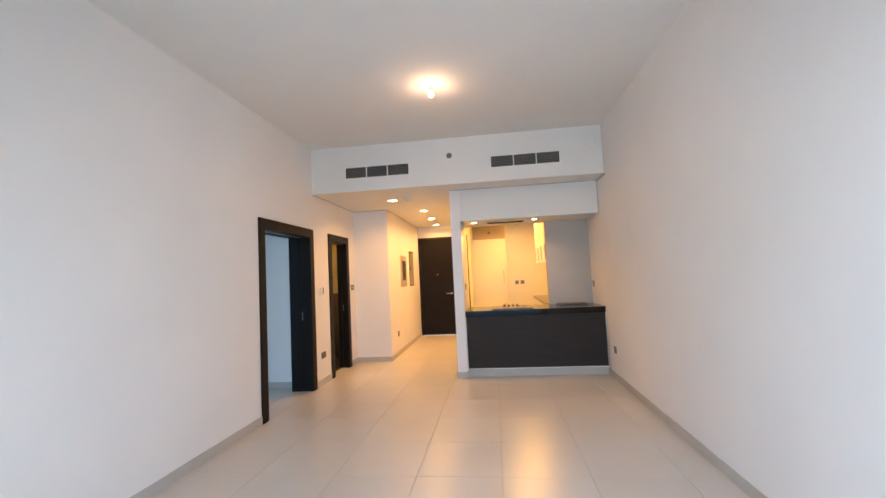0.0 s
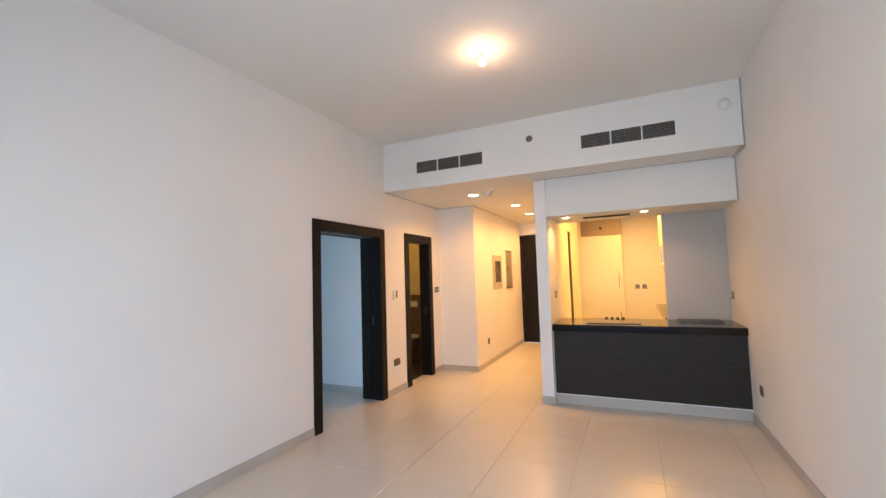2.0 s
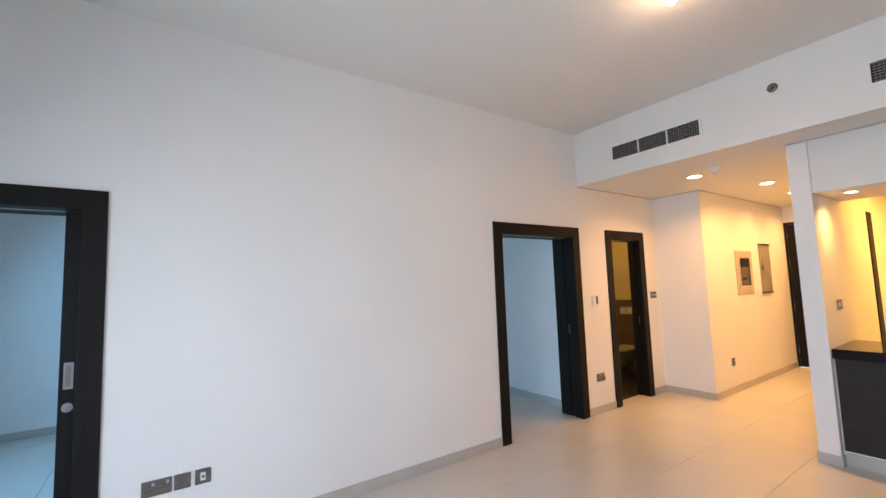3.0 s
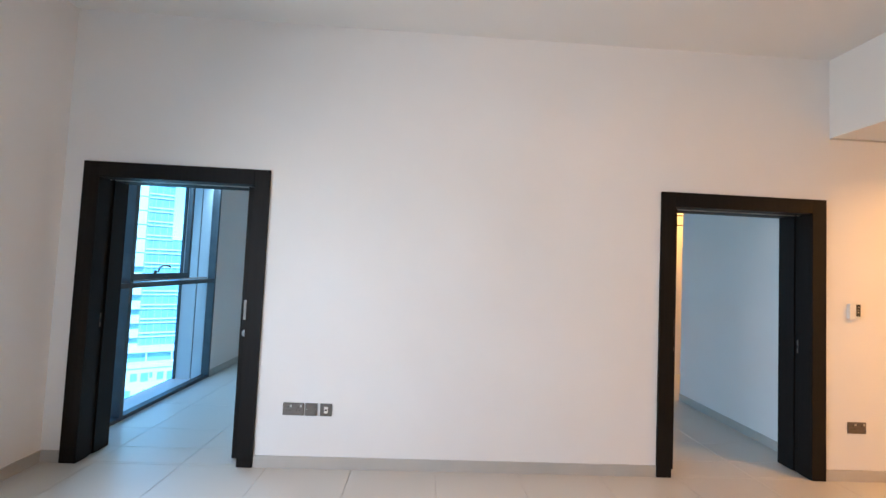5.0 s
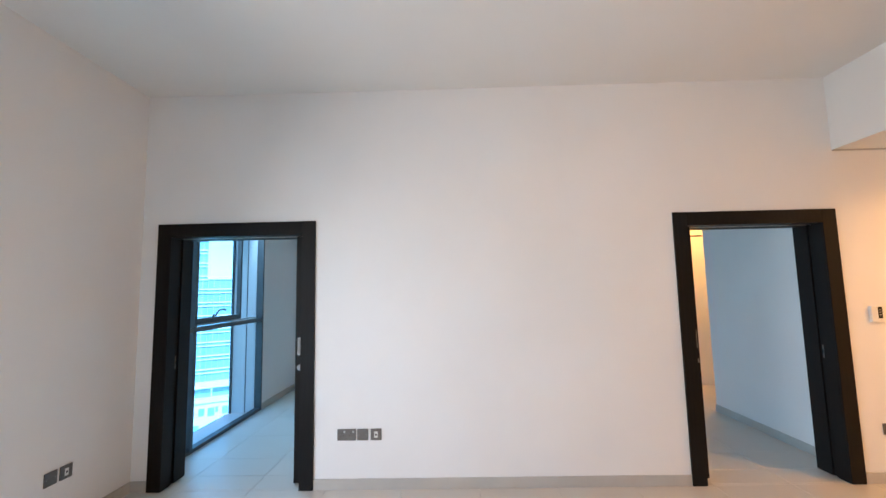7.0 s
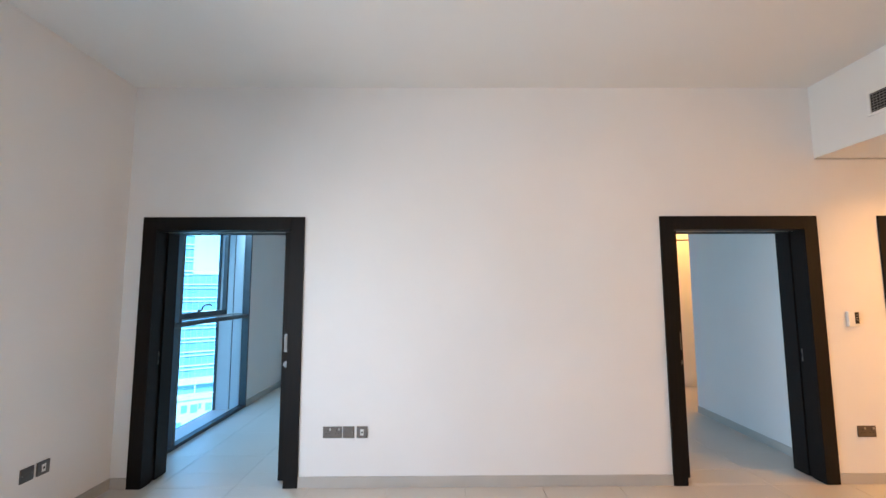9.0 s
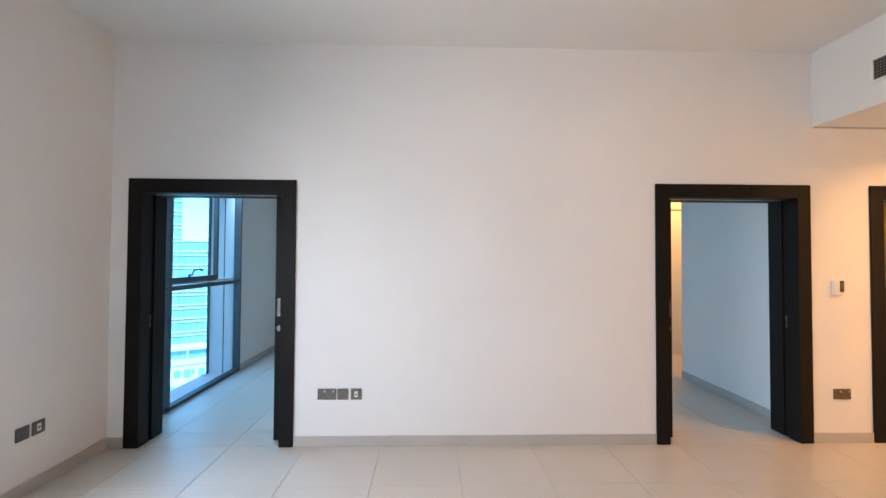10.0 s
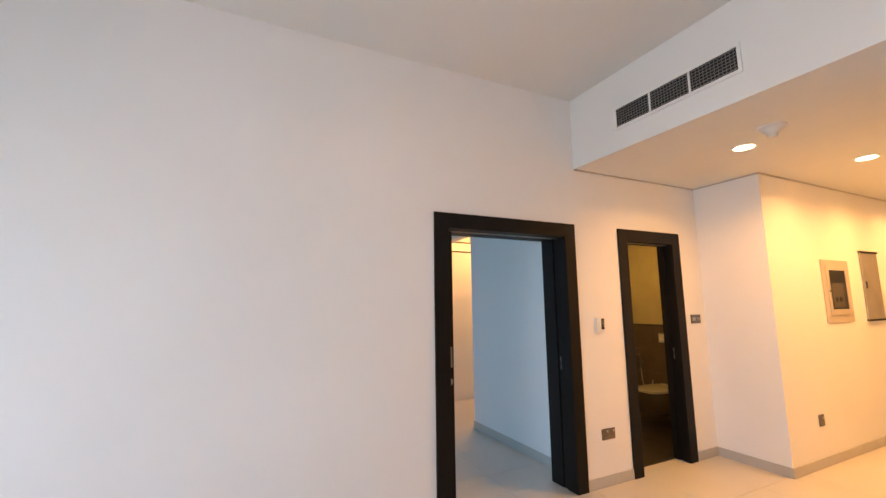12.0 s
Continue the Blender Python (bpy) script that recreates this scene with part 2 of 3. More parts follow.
structure("wall_west", wall, PAINT, "off-white painted plaster wall with three dark-framed doorways")
structure("wall_corridor", [(XI, -1.85, 7.35, 10.55, -0.05, HL)], PAINT, "off-white painted wall block beside the entrance corridor")
structure("wall_east", [(XE, 1.75, -0.5, 10.55, -0.05, 3.5)], PAINT, "long off-white painted plaster wall")
structure("wall_north", [(-1.85, -0.94, YN, 10.55, 2.44, HL), (-0.94, XE, YN, 10.55, -0.05, HL)], PAINT, "off-white painted wall round the entrance door")
structure("wall_south", [(XW, -1.15, -0.5, YS, -0.05, 3.5), (1.35, XE, -0.5, YS, -0.05, 3.5), (-1.15, 1.35, -0.5, YS, 2.5, 3.5)], PAINT, "off-white painted wall with a wide balcony window")
structure("wall_kitchen_west", [(-0.56, -0.42, 6.07, 6.945, -0.05, HL), (-0.56, -0.49, 6.945, YN, -0.05, HL)], PAINT, "off-white painted partition between corridor and kitchen")
# the divider is a darker grey than the other walls
structure("wall_kitchen_divider", [(0.87, XE, 6.845, 6.945, -0.05, 2.25)], DIVIDERGREY, "light grey partition behind the kitchen counter")
structure("ceiling", [(XI, 1.75, -0.5, YB, H, 3.5)], CEIL, "flat white painted main ceiling")
structure("ceiling_lower", [(XI + 0.25, 1.53, YB, 10.55, HL, 3.5)], CEIL, "lowered white painted ceiling with a bulkhead face")
structure("ceiling_kitchen_soffit", [(-0.42, XE, 6.10, 6.945, 2.25, HL)], CEIL, "boxed white soffit over the kitchen counter")

# bedroom, dressing area, bathroom
structure("wall_bedroom_south", [(-4.80, XI, -0.72, YS, 2.75, 3.2), (BX - 0.2, -4.80, -0.72, YS, -0.05, 3.2), (-2.95, XI, -0.72, YS, -0.05, 2.75)], PAINT, "off-white painted bedroom wall beside the window")
structure("wall_bedroom_north", [(CX, XI, BY, 5.87, -0.05, 3.0), (CX, -4.28, 5.87, 8.10, -0.05, 3.0)], PAINT, "off-white painted bedroom wall")
structure("wall_bedroom_west", [(BX - 0.2, BX, -0.26, 8.1, -0.05, 3.2)], PAINT, "off-white painted bedroom wall")
structure("wall_dressing_north", [(BX, CX, 7.40, 7.60, -0.05, 3.0)], PAINT, "off-white painted wall in the dressing area")
structure("lintel_dressing", [(BX, CX, BY, 5.87, 2.45, 3.0)], PAINT, "white lintel over the dressing area opening")
structure("ceiling_bedroom", [(BX - 0.2, XI, -0.72, 8.1, 3.0, 3.2)], CEIL, "flat white painted bedroom ceiling")
structure("wall_bathroom_north", [(-4.28, XT, 7.95, 8.10, -0.05, 3.0)], BATHWALL, "beige upper bathroom wall")
structure("ceiling_bathroom", [(-4.28, XT, 5.87, 7.95, 2.5, 2.6)], CEIL, "low white bathroom ceiling")

# grey strips give the shade of the gaps where lowered ceiling meets walls
structure("trim", [(XW, XW + 0.014, YB + 0.004, 7.336, HL - 0.011, HL), (-1.85, -1.836, 7.35, YN, HL - 0.011, HL), (XW, -1.836, 7.336, 7.35, HL - 0.011, HL),
                   (XE - 0.022, XE, YB + 0.004, 6.10, HL - 0.022, HL), (XE - 0.012, XE, 6.088, 6.10, 2.25, HL - 0.022), (-0.56, XE - 0.022, 6.056, 6.068, HL - 0.012, HL)], SKIRT, "thin grey strip for the shade in the gap under the lowered ceiling")

# skirting
sk, st = 0.085, 0.012


def skirt(name, runs):
    for x0, x1, y0, y1 in runs:
        tagged(boxpart(name, (x0, x1, y0, y1, 0, sk), SKIRT, bevel=0.0015), "low grey-beige tile skirting along the wall foot", kind="structure")


skirt("baseboard", [(XW, XW + st, YS, D1[0] - 0.117), (XW, XW + st, D1[1] + 0.117, D2[0] - 0.117), (XW, XW + st, D2[1] + 0.117, D3[0] - 0.117), (XW, XW + st, D3[1] + 0.117, 7.338),
                    (XW, -1.85 + st, 7.338, 7.35), (-1.85, -1.85 + st, 7.35, YN), (XE - st, XE, YS, 6.14), (XW + st, -1.15, YS, YS + st), (1.35, XE - st, YS, YS + st),
                    (-0.572, -0.56, 6.058, YN), (-0.56, -0.42, 6.058, 6.07), (-0.42, -0.408, 6.058, 6.138), (-0.92, -0.572, YN - st, YN),
                    (CX, XI, BY - st, BY), (BX, -4.80, YS, YS + st), (BX, BX + st, YS + st, 7.4), (XI - st, XI, 1.25, 4.26), (CX - st, CX, BY, 7.4)])


# doorways with sliding leaves
def doorway(name, d, leaf_side, keeper_side, proud, label, xi=XI, xc=-2.605):
    y0, y1 = d
    root = thing(name, (XW, (y0 + y1) / 2, 0), label, "door")
    root["kind"] = "structure"
    inv = Matrix.Translation((-XW, -(y0 + y1) / 2, 0))

    def add(nm, dims_list, mat, bevel=0.002, lab="", parent=root):
        bm = bmesh.new()
        for dm in dims_list:
            box(bm, *dm, bevel)
        bm.transform(inv)
        return part(nm, bm, mat, parent, lab)
    c = 0.115
    for side, xa, xb in (("casing", XW, XW + 0.018), ("inner_casing", xi - 0.018, xi)):
        add(side, [(xa, xb, y0 - c, y0, 0, DT + c), (xa, xb, y1, y1 + c, 0, DT + c), (xa, xb, y0, y1, DT, DT + c)], WENGE, 0.003)
    for ya, yb in ((y0 - LIN, y0), (y1, y1 + LIN)):
        slot = (ya < y0) == (leaf_side == "south")
        if slot:
            add("jamb", [(xi, xc - 0.027, ya, yb, 0, DT), (xc + 0.027, XW, ya, yb, 0, DT)], WENGE, 0.001)
        else:
            back = ya if ya < y0 else yb
            front = yb if ya < y0 else ya
            rec = front + (back - front) * 0.45
            add("jamb", [(xi, xc - 0.024, ya, yb, 0, DT), (xc + 0.024, XW, ya, yb, 0, DT), (xc - 0.024, xc + 0.024, min(back, rec), max(back, rec), 0, DT)], WENGE, 0.001)
            s = 1 if ya < y0 else -1
            ky = rec
            add("keeper", [(xc - 0.006, xc + 0.006, min(ky, ky + s * 0.003), max(ky, ky + s * 0.003), 0.955, 1.06)], NICKEL, 0.0, "small steel strike plate")
            add("keeper_hole", [(xc - 0.004, xc + 0.004, min(ky + s * 0.003, ky + s * 0.005), max(ky + s * 0.003, ky + s * 0.005), a, a + 0.03) for a in (0.992,)], BLACK, 0.0)
    add("head", [(xi, xc - 0.027, y0 - LIN, y1 + LIN, DT, DT + LIN), (xc + 0.027, XW, y0 - LIN, y1 + LIN, DT, DT + LIN)], WENGE, 0.001)
    add("track", [(xc - 0.025, xc - 0.019, y0, y1, DT, DT + 0.026), (xc + 0.019, xc + 0.025, y0, y1, DT, DT + 0.026), (xc - 0.019, xc + 0.019, y0, y1, DT + 0.022, DT + 0.026)], SATIN, 0.0, "slim aluminium sliding track in the head")
    w = (y1 - y0) - 0.03
    if leaf_side == "north":
        la, lb = y1 - proud, y1 - proud + w
        py = la + 0.042
        w0 = la
    else:
        la, lb = y0 + proud - w, y0 + proud
        py = lb - 0.035
    leaf = add("leaf", [(xc - 0.020, xc + 0.020, la, lb, 0.008, DT + 0.004)], WENGE, 0.002, "dark wenge sliding leaf pushed into its pocket")
    if proud > 0.03:
        add("pull_plate", [(xc + 0.020, xc + 0.023, py - 0.022, py + 0.022, 1.055, 1.205)], STEELDULL, 0.001, "flush steel finger pull", leaf)
        add("pull_recess", [(xc + 0.0232, xc + 0.0238, py - 0.013, py + 0.013, 1.067, 1.193)], NICKEL, 0.0, "", leaf)
        bm = bmesh.new()
        lathe(bm, [(0.026, 0), (0.026, 0.004), (0.011, 0.005), (0.011, 0.012), (0.0, 0.013)], xc + 0.020, py, 0.952, 20, "X")
        bm.transform(inv)
        part("turn_knob", bm, STEELDULL, leaf, "round steel privacy turn", True)
    return root


doorway("door_1", D1, "north", "south", 0.088, "dark wenge-framed bedroom doorway with its sliding leaf open")
doorway("door_2", D2, "south", "north", 0.088, "dark wenge-framed bedroom doorway with its sliding leaf open")
doorway("door_3", D3, "south", "north", -0.004, "narrow dark wenge-framed bathroom doorway with its sliding leaf open", XT, -2.55)

# entrance door
ed = thing("entrance_door", (-1.41, YN, 0), "tall closed dark wenge entrance door in the end wall of the corridor", "door")
ed["kind"] = "structure"


def ebox(name, dims, mat, label="", bevel=0.002, parent=ed):
    bm = bmesh.new()
    box(bm, *dims, bevel)
    bm.transform(Matrix.Translation((1.41, -YN, 0)))
    return part(name, bm, mat, parent, label)


ebox("door_frame", (-1.85, -1.815, YN - 0.012, YN + 0.10, 0, 2.44), WENGE)
ebox("door_frame", (-0.978, -0.94, YN - 0.012, YN + 0.10, 0, 2.44), WENGE)
ebox("door_frame", (-1.815, -0.978, YN - 0.012, YN + 0.10, 2.402, 2.44), WENGE)
ebox("door_leaf", (-1.812, -0.982, YN + 0.006, YN + 0.055, 0.006, 2.398), WENGE, "tall dark wenge veneer leaf")
for hz in (0.28, 1.0, 1.75, 2.2):
    bm = bmesh.new()
    lathe(bm, [(0.0075, -0.05), (0.0075, 0.05)], -1.8135 + 1.41, -0.004, hz, 12)
    part("hinge", bm, NICKEL, ed, "dull steel butt hinge knuckle", True)
bm = bmesh.new()
lathe(bm, [(0.014, 0.004), (0.014, -0.002), (0.008, -0.004), (0.0, -0.004)], -1.385 + 1.41, 0, 1.5, 16, "Y")
part("peephole", bm, CHROME, ed, "small chrome peephole", True)
bm = bmesh.new()
lathe(bm, [(0.026, 0.006), (0.026, -0.006), (0.011, -0.008), (0.011, -0.045), (0.0, -0.045)], -1.05 + 1.41, 0, 1.02, 18, "Y")
tube(bm, [(-1.05 + 1.41, -0.045, 1.02), (-1.11 + 1.41, -0.05, 1.02), (-1.18 + 1.41, -0.048, 1.02)], 0.009)
part("lever_handle", bm, SATIN, ed, "steel lever handle", True)


# bedroom window
win = thing("window_1", (-3.93, -0.3, 0), "full-height bedroom window in dark aluminium, looking out over towers", "window")
win["kind"] = "structure"


def wbox(name, dims, mat, label="", bevel=0.002, parent=win):
    bm = bmesh.new()
    box(bm, *dims, bevel)
    bm.transform(Matrix.Translation((3.93, 0.3, 0)))
    return part(name, bm, mat, parent, label)


wbox("window_frame", (-4.80, -4.765, -0.345, YS + 0.012, -0.03, 2.75), FRAMEAL)
wbox("window_frame", (-3.29, -3.245, -0.345, YS + 0.006, -0.03, 2.75), FRAMEAL)
wbox("window_frame", (-4.765, -2.95, -0.345, YS + 0.003, -0.03, 0.035), FRAMEAL)
wbox("window_frame", (-4.765, -2.95, -0.345, YS + 0.003, 2.69, 2.75), FRAMEAL)
wbox("transom", (-4.765, -2.95, -0.345, YS + 0.004, 1.205, 1.25), FRAMEAL)
sash = wbox("opening_sash", (-4.335, -4.295, -0.385, -0.338, 1.275, 2.69), FRAMEAL, "dark opening sash with its handle")
wbox("sash_rail", (-4.295, -3.292, -0.385, -0.338, 1.275, 1.332), FRAMEAL, "", 0.002, sash)
wbox("glazing_bead", (-4.765, -3.30, -0.385, -0.350, 1.255, 1.272), CLADDING, "pale glazing bead")
bm = bmesh.new()
box(bm, -3.71, -3.68, -0.338, -0.325, 1.315, 1.365, 0.003)
tube(bm, [(-3.695, -0.328, 1.345), (-3.695, -0.300, 1.355), (-3.70, -0.287, 1.395), (-3.73, -0.283, 1.412), (-3.82, -0.283, 1.417), (-3.87, -0.285, 1.402)], 0.009)
bm.transform(Matrix.Translation((3.93, 0.3, 0)))
part("sash_handle", bm, FRAMEAL, sash, "dark cranked window handle", True)
wbox("mullion", (-4.77, -4.745, -0.69, -0.66, -0.03, 2.75), FRAMEAL)
for z0, z1 in ((-0.025, 1.23), (1.24, 2.74)):
    p = wbox("pane", (-4.745, -2.96, -0.684, -0.676, z0, z1), GLASS, "clear blue-tinted pane", 0.0)
    p.visible_shadow = False
wbox("window_sill", (-4.76, -2.95, -0.72, -0.345, -0.10, -0.032), CLADDING, "pale ledge outside the window frame", 0.002)
wbox("reveal_panel", (-4.80, -4.76, -0.66, -0.482, -0.03, 2.75), CLADDING, "pale cladding beside the window")
wbox("reveal_panel", (-4.80, -4.76, -0.468, -0.347, -0.03, 2.75), CLADDING)
wbox("joint_backing", (-4.80, -4.775, -0.482, -0.468, -0.03, 2.75), VOID, "dark panel joint", 0)


# balcony window of the living room
wl = thing("window_2", (0.1, -0.4, 0), "wide full-height balcony window in dark aluminium", "window")
wl["kind"] = "structure"
for x0, x1 in ((-1.15, -1.09), (0.06, 0.14), (1.29, 1.35)):
    bm = bmesh.new()
    box(bm, x0 - 0.1, x1 - 0.1, -0.04, 0.04, 0, 2.5, 0.002)
    part("window_frame", bm, FRAMEAL, wl)
for z0, z1 in ((0, 0.06), (2.44, 2.5)):
    for xa, xb in ((-1.09, 0.06), (0.14, 1.29)):
        bm = bmesh.new()
        box(bm, xa - 0.1, xb - 0.1, -0.04, 0.04, z0, z1, 0.002)
        part("window_rail", bm, FRAMEAL, wl)
for xa, xb in ((-1.09, 0.06), (0.14, 1.29)):
    bm = bmesh.new()
    box(bm, xa - 0.1, xb - 0.1, -0.004, 0.004, 0.06, 2.44)
    part("pane", bm, GLASS, wl).visible_shadow = False


# ---- wall fittings ----
def plate(cx, cy, cz, w, h, facing, kind, label, name="socket"):
    """A metal face plate on a wall; facing: the way it looks."""
    rot = {"+x": 90, "-y": 0, "-x": -90, "+y": 180}[facing]
    root = thing(name, (0, 0, 0), label, "switch" if "switch" in name else "socket")
    root.matrix_world = pose(cx, cy, cz, 0, 0, rot)
    bm = bmesh.new()
    box(bm, -w / 2, w / 2, -0.009, 0, -h / 2, h / 2, 0.002)
    part("face_plate", bm, NICKEL, root)
    n = 2 if w > 0.12 else 1
    for k in range(n):
        ox = (k - (n - 1) / 2) * w * 0.48
        if kind == "socket":
            bm = bmesh.new()
            for px, pz, pw, ph in ((0, 0.014, 0.005, 0.009), (-0.011, -0.008, 0.008, 0.004), (0.011, -0.008, 0.008, 0.004)):
                box(bm, ox + px - pw / 2, ox + px + pw / 2, -0.0096, -0.0088, pz - ph / 2, pz + ph / 2)
            part("pin_slots", bm, BLACK, root)
            bm = bmesh.new()
            box(bm, ox + 0.012, ox + 0.026, -0.0125, -0.0088, 0.016, 0.032, 0.001)
            part("rocker", bm, SATIN, root, "small steel rocker switch")
        elif kind == "data":
            bm = bmesh.new()
            box(bm, ox - 0.014, ox + 0.014, -0.011, -0.0088, -0.024, 0.024, 0.001)
            part("insert", bm, WHITEPL, root, "white data outlet insert")
            bm = bmesh.new()
            box(bm, ox - 0.007, ox + 0.007, -0.0116, -0.0109, -0.008, 0.006)
            part("jack", bm, BLACK, root)
        elif kind == "switch":
            for s in (-1, 1):
                bm = bmesh.new()
                box(bm, ox + s * 0.013 - 0.009, ox + s * 0.013 + 0.009, -0.0135, -0.0088, -0.016, 0.016, 0.0015)
                part("rocker", bm, SATIN, root, "small steel rocker switch")
        elif kind == "blank":
            bm = bmesh.new()
            for s in (-1, 1):
                lathe(bm, [(0.003, -0.0088), (0.003, -0.0098), (0.0, -0.0098)], ox + s * w * 0.36, 0, 0, 8, "Y")
            tagged(part("screws", bm, SATIN, root), kind="stuff")
    return root


NB = "brushed nickel "
plate(XW, 1.509, 0.428, 0.152, 0.09, "+x", "socket", NB + "double power socket low on the wall by a doorway")
plate(XW, 1.640, 0.428, 0.088, 0.09, "+x", "blank", NB + "blank plate low between two outlets", "blank_plate")
plate(XW, 1.750, 0.428, 0.088, 0.09, "+x", "data", NB + "data outlet with a white insert low on the wall", "data_outlet")
plate(XW, 5.882, 0.412, 0.148, 0.088, "+x", "socket", NB + "double power socket between two dark doorways")
plate(-1.778, YS, 0.408, 0.088, 0.088, "+y", "blank", NB + "blank plate low on the wall near the corner", "blank_plate")
plate(-1.888, YS, 0.408, 0.088, 0.088, "+y", "data", NB + "data outlet with a white insert near the corner", "data_outlet")
plate(-1.85, 7.92, 0.405, 0.086, 0.10, "+x", "socket", "dark nickel single power socket in the corridor")
plate(XE, 5.78, 0.396, 0.088, 0.088, "-x", "socket", NB + "single power socket low on the wall near the counter")
plate(XE, 6.72, 1.235, 0.088, 0.088, "-x", "switch", NB + "light switch above the counter end", "light_switch")
plate(XW, 7.19, 1.338, 0.146, 0.088, "+x", "switch", NB + "double light switch beside the bathroom doorway", "light_switch")
plate(-0.42, 6.50, 1.28, 0.146, 0.088, "+x", "switch", NB + "double light switch above the counter", "light_switch")
plate(0.567, YN, 1.22, 0.088, 0.088, "-y", "socket", NB + "single socket on the kitchen back wall")
plate(0.70, YN, 1.22, 0.088, 0.088, "-y", "socket", NB + "single socket on the kitchen back wall")

# thermostat
th = thing("thermostat", (XW, 5.859, 1.321), "white plastic room thermostat with a dark screen", "thermostat")
for nm, dm, mt, lb in (("body", (0, 0.024, -0.052, 0.038, -0.062, 0.062), WHITEPL, ""), ("screen", (0.0242, 0.0258, 0.0, 0.034, -0.036, 0.058), BLACK, "dark glass screen")):
    boxpart(nm, dm, mt, th, lb, 0.004 if nm == "body" else 0.0)
for k in range(3):
    boxpart("button", (0.0258, 0.0266, 0.010, 0.024, -0.008 + k * 0.020, -0.003 + k * 0.020), SATIN, th, "small pale key", 0.0)


# air grilles in the bulkhead
def air_grille(cx, cz, w, h, y=YB):
    root = thing("air_grille", (cx, y, cz), "white-framed air grille with dark louvres set in the bulkhead", "vent", "grilles in the bulkhead")
    f = 0.022
    bm = bmesh.new()
    box(bm, -w / 2, w / 2, -0.010, 0.0, h / 2 - f, h / 2, 0.001)
    box(bm, -w / 2, w / 2, -0.010, 0.0, -h / 2, -h / 2 + f, 0.001)
    box(bm, -w / 2, -w / 2 + f, -0.010, 0.0, -h / 2 + f, h / 2 - f, 0.001)
    box(bm, w / 2 - f, w / 2, -0.010, 0.0, -h / 2 + f, h / 2 - f, 0.001)
    part("frame", bm, WHITEPL, root, "white enamelled frame")
    # no duct is cut; a black sheet puts its darkness behind the louvres
    boxpart("backing", (-w / 2 + f, w / 2 - f, -0.0015, 0, -h / 2 + f, h / 2 - f), VOID, root, "black sheet for the dark inside of the duct", 0.0)
    iw = w - 2 * f
    for k in (1, 2):
        x = -iw / 2 + iw * k / 3
        boxpart("divider", (x - 0.007, x + 0.007, -0.010, -0.0015, -h / 2 + f, h / 2 - f), WHITEPL, root, "white divider", 0.001)
    n = 7
    for s in range(3):
        xa, xb = -iw / 2 + iw * s / 3 + 0.008, -iw / 2 + iw * (s + 1) / 3 - 0.008
        for k in range(n):
            z = -h / 2 + f + (h - 2 * f) * (k + 0.5) / n
            bm = bmesh.new()
            v = [bm.verts.new(p) for p in ((xa, -0.009, z - 0.003), (xb, -0.009, z - 0.003), (xb, -0.002, z + 0.005), (xa, -0.002, z + 0.005),
                                           (xa, -0.009, z - 0.0045), (xb, -0.009, z - 0.0045), (xb, -0.002, z + 0.0035), (xa, -0.002, z + 0.0035))]
            for q in ((0, 1, 2, 3), (7, 6, 5, 4), (0, 4, 5, 1), (2, 6, 7, 3), (1, 5, 6, 2), (0, 3, 7, 4)):
                bm.faces.new([v[i] for i in q])
            part("slat", bm, GRILLE, root)
        for k in range(12):
            x = xa + (xb - xa) * (k + 0.5) / 12
            boxpart("fin", (x - 0.0018, x + 0.0018, -0.0028, -0.0016, -h / 2 + f, h / 2 - f), STEELDULL, root, "", 0.0)
    return root


air_grille(-1.522, 2.973, 0.945, 0.192)
air_grille(0.522, 2.973, 0.945, 0.192)

# sprinkler and detectors
sp = thing("sprinkler", (-0.495, YB, 3.11), "small dull metal sidewall sprinkler head in the bulkhead", "sprinkler")
bm = bmesh.new()
lathe(bm, [(0.038, 0), (0.038, -0.004), (0.030, -0.010), (0.022, -0.011)], 0, 0, 0, 24, "Y")
part("escutcheon", bm, NICKEL, sp, "", True)
bm = bmesh.new()
lathe(bm, [(0.014, -0.008), (0.012, -0.04), (0.018, -0.042), (0.018, -0.045), (0.0, -0.046)], 0, 0, 0, 16, "Y")
part("nozzle", bm, NICKEL, sp, "", True)

dt = thing("wall_detector", (1.395, YB, 3.125), "round white wall-mounted alarm sounder high in the bulkhead corner", "alarm")
bm = bmesh.new()
lathe(bm, [(0.058, 0), (0.058, -0.02), (0.052, -0.03), (0.045, -0.033)], 0, 0, 0, 28, "Y")
part("base", bm, WHITEPL, dt, "", True)
bm = bmesh.new()
lathe(bm, [(0.042, -0.031), (0.040, -0.05), (0.028, -0.062), (0.0, -0.066)], 0, 0, 0, 28, "Y")
part("dome", bm, WHITEPL, dt, "", True)


def smoke_detector(x, y, z):
    root = thing("smoke_detector", (x, y, z), "round white smoke detector on the corridor ceiling", "smoke detector")
    bm = bmesh.new()
    lathe(bm, [(0.088, 0), (0.088, -0.010), (0.078, -0.016)], 0, 0, 0, 28)
    part("base", bm, CEIL, root, "", True)
    bm = bmesh.new()
    lathe(bm, [(0.060, -0.016), (0.052, -0.030), (0.030, -0.048), (0.026, -0.075), (0.0, -0.080)], 0, 0, 0, 28)
    part("sensor_head", bm, CEIL, root, "", True)


smoke_detector(-1.22, 6.28, HL)


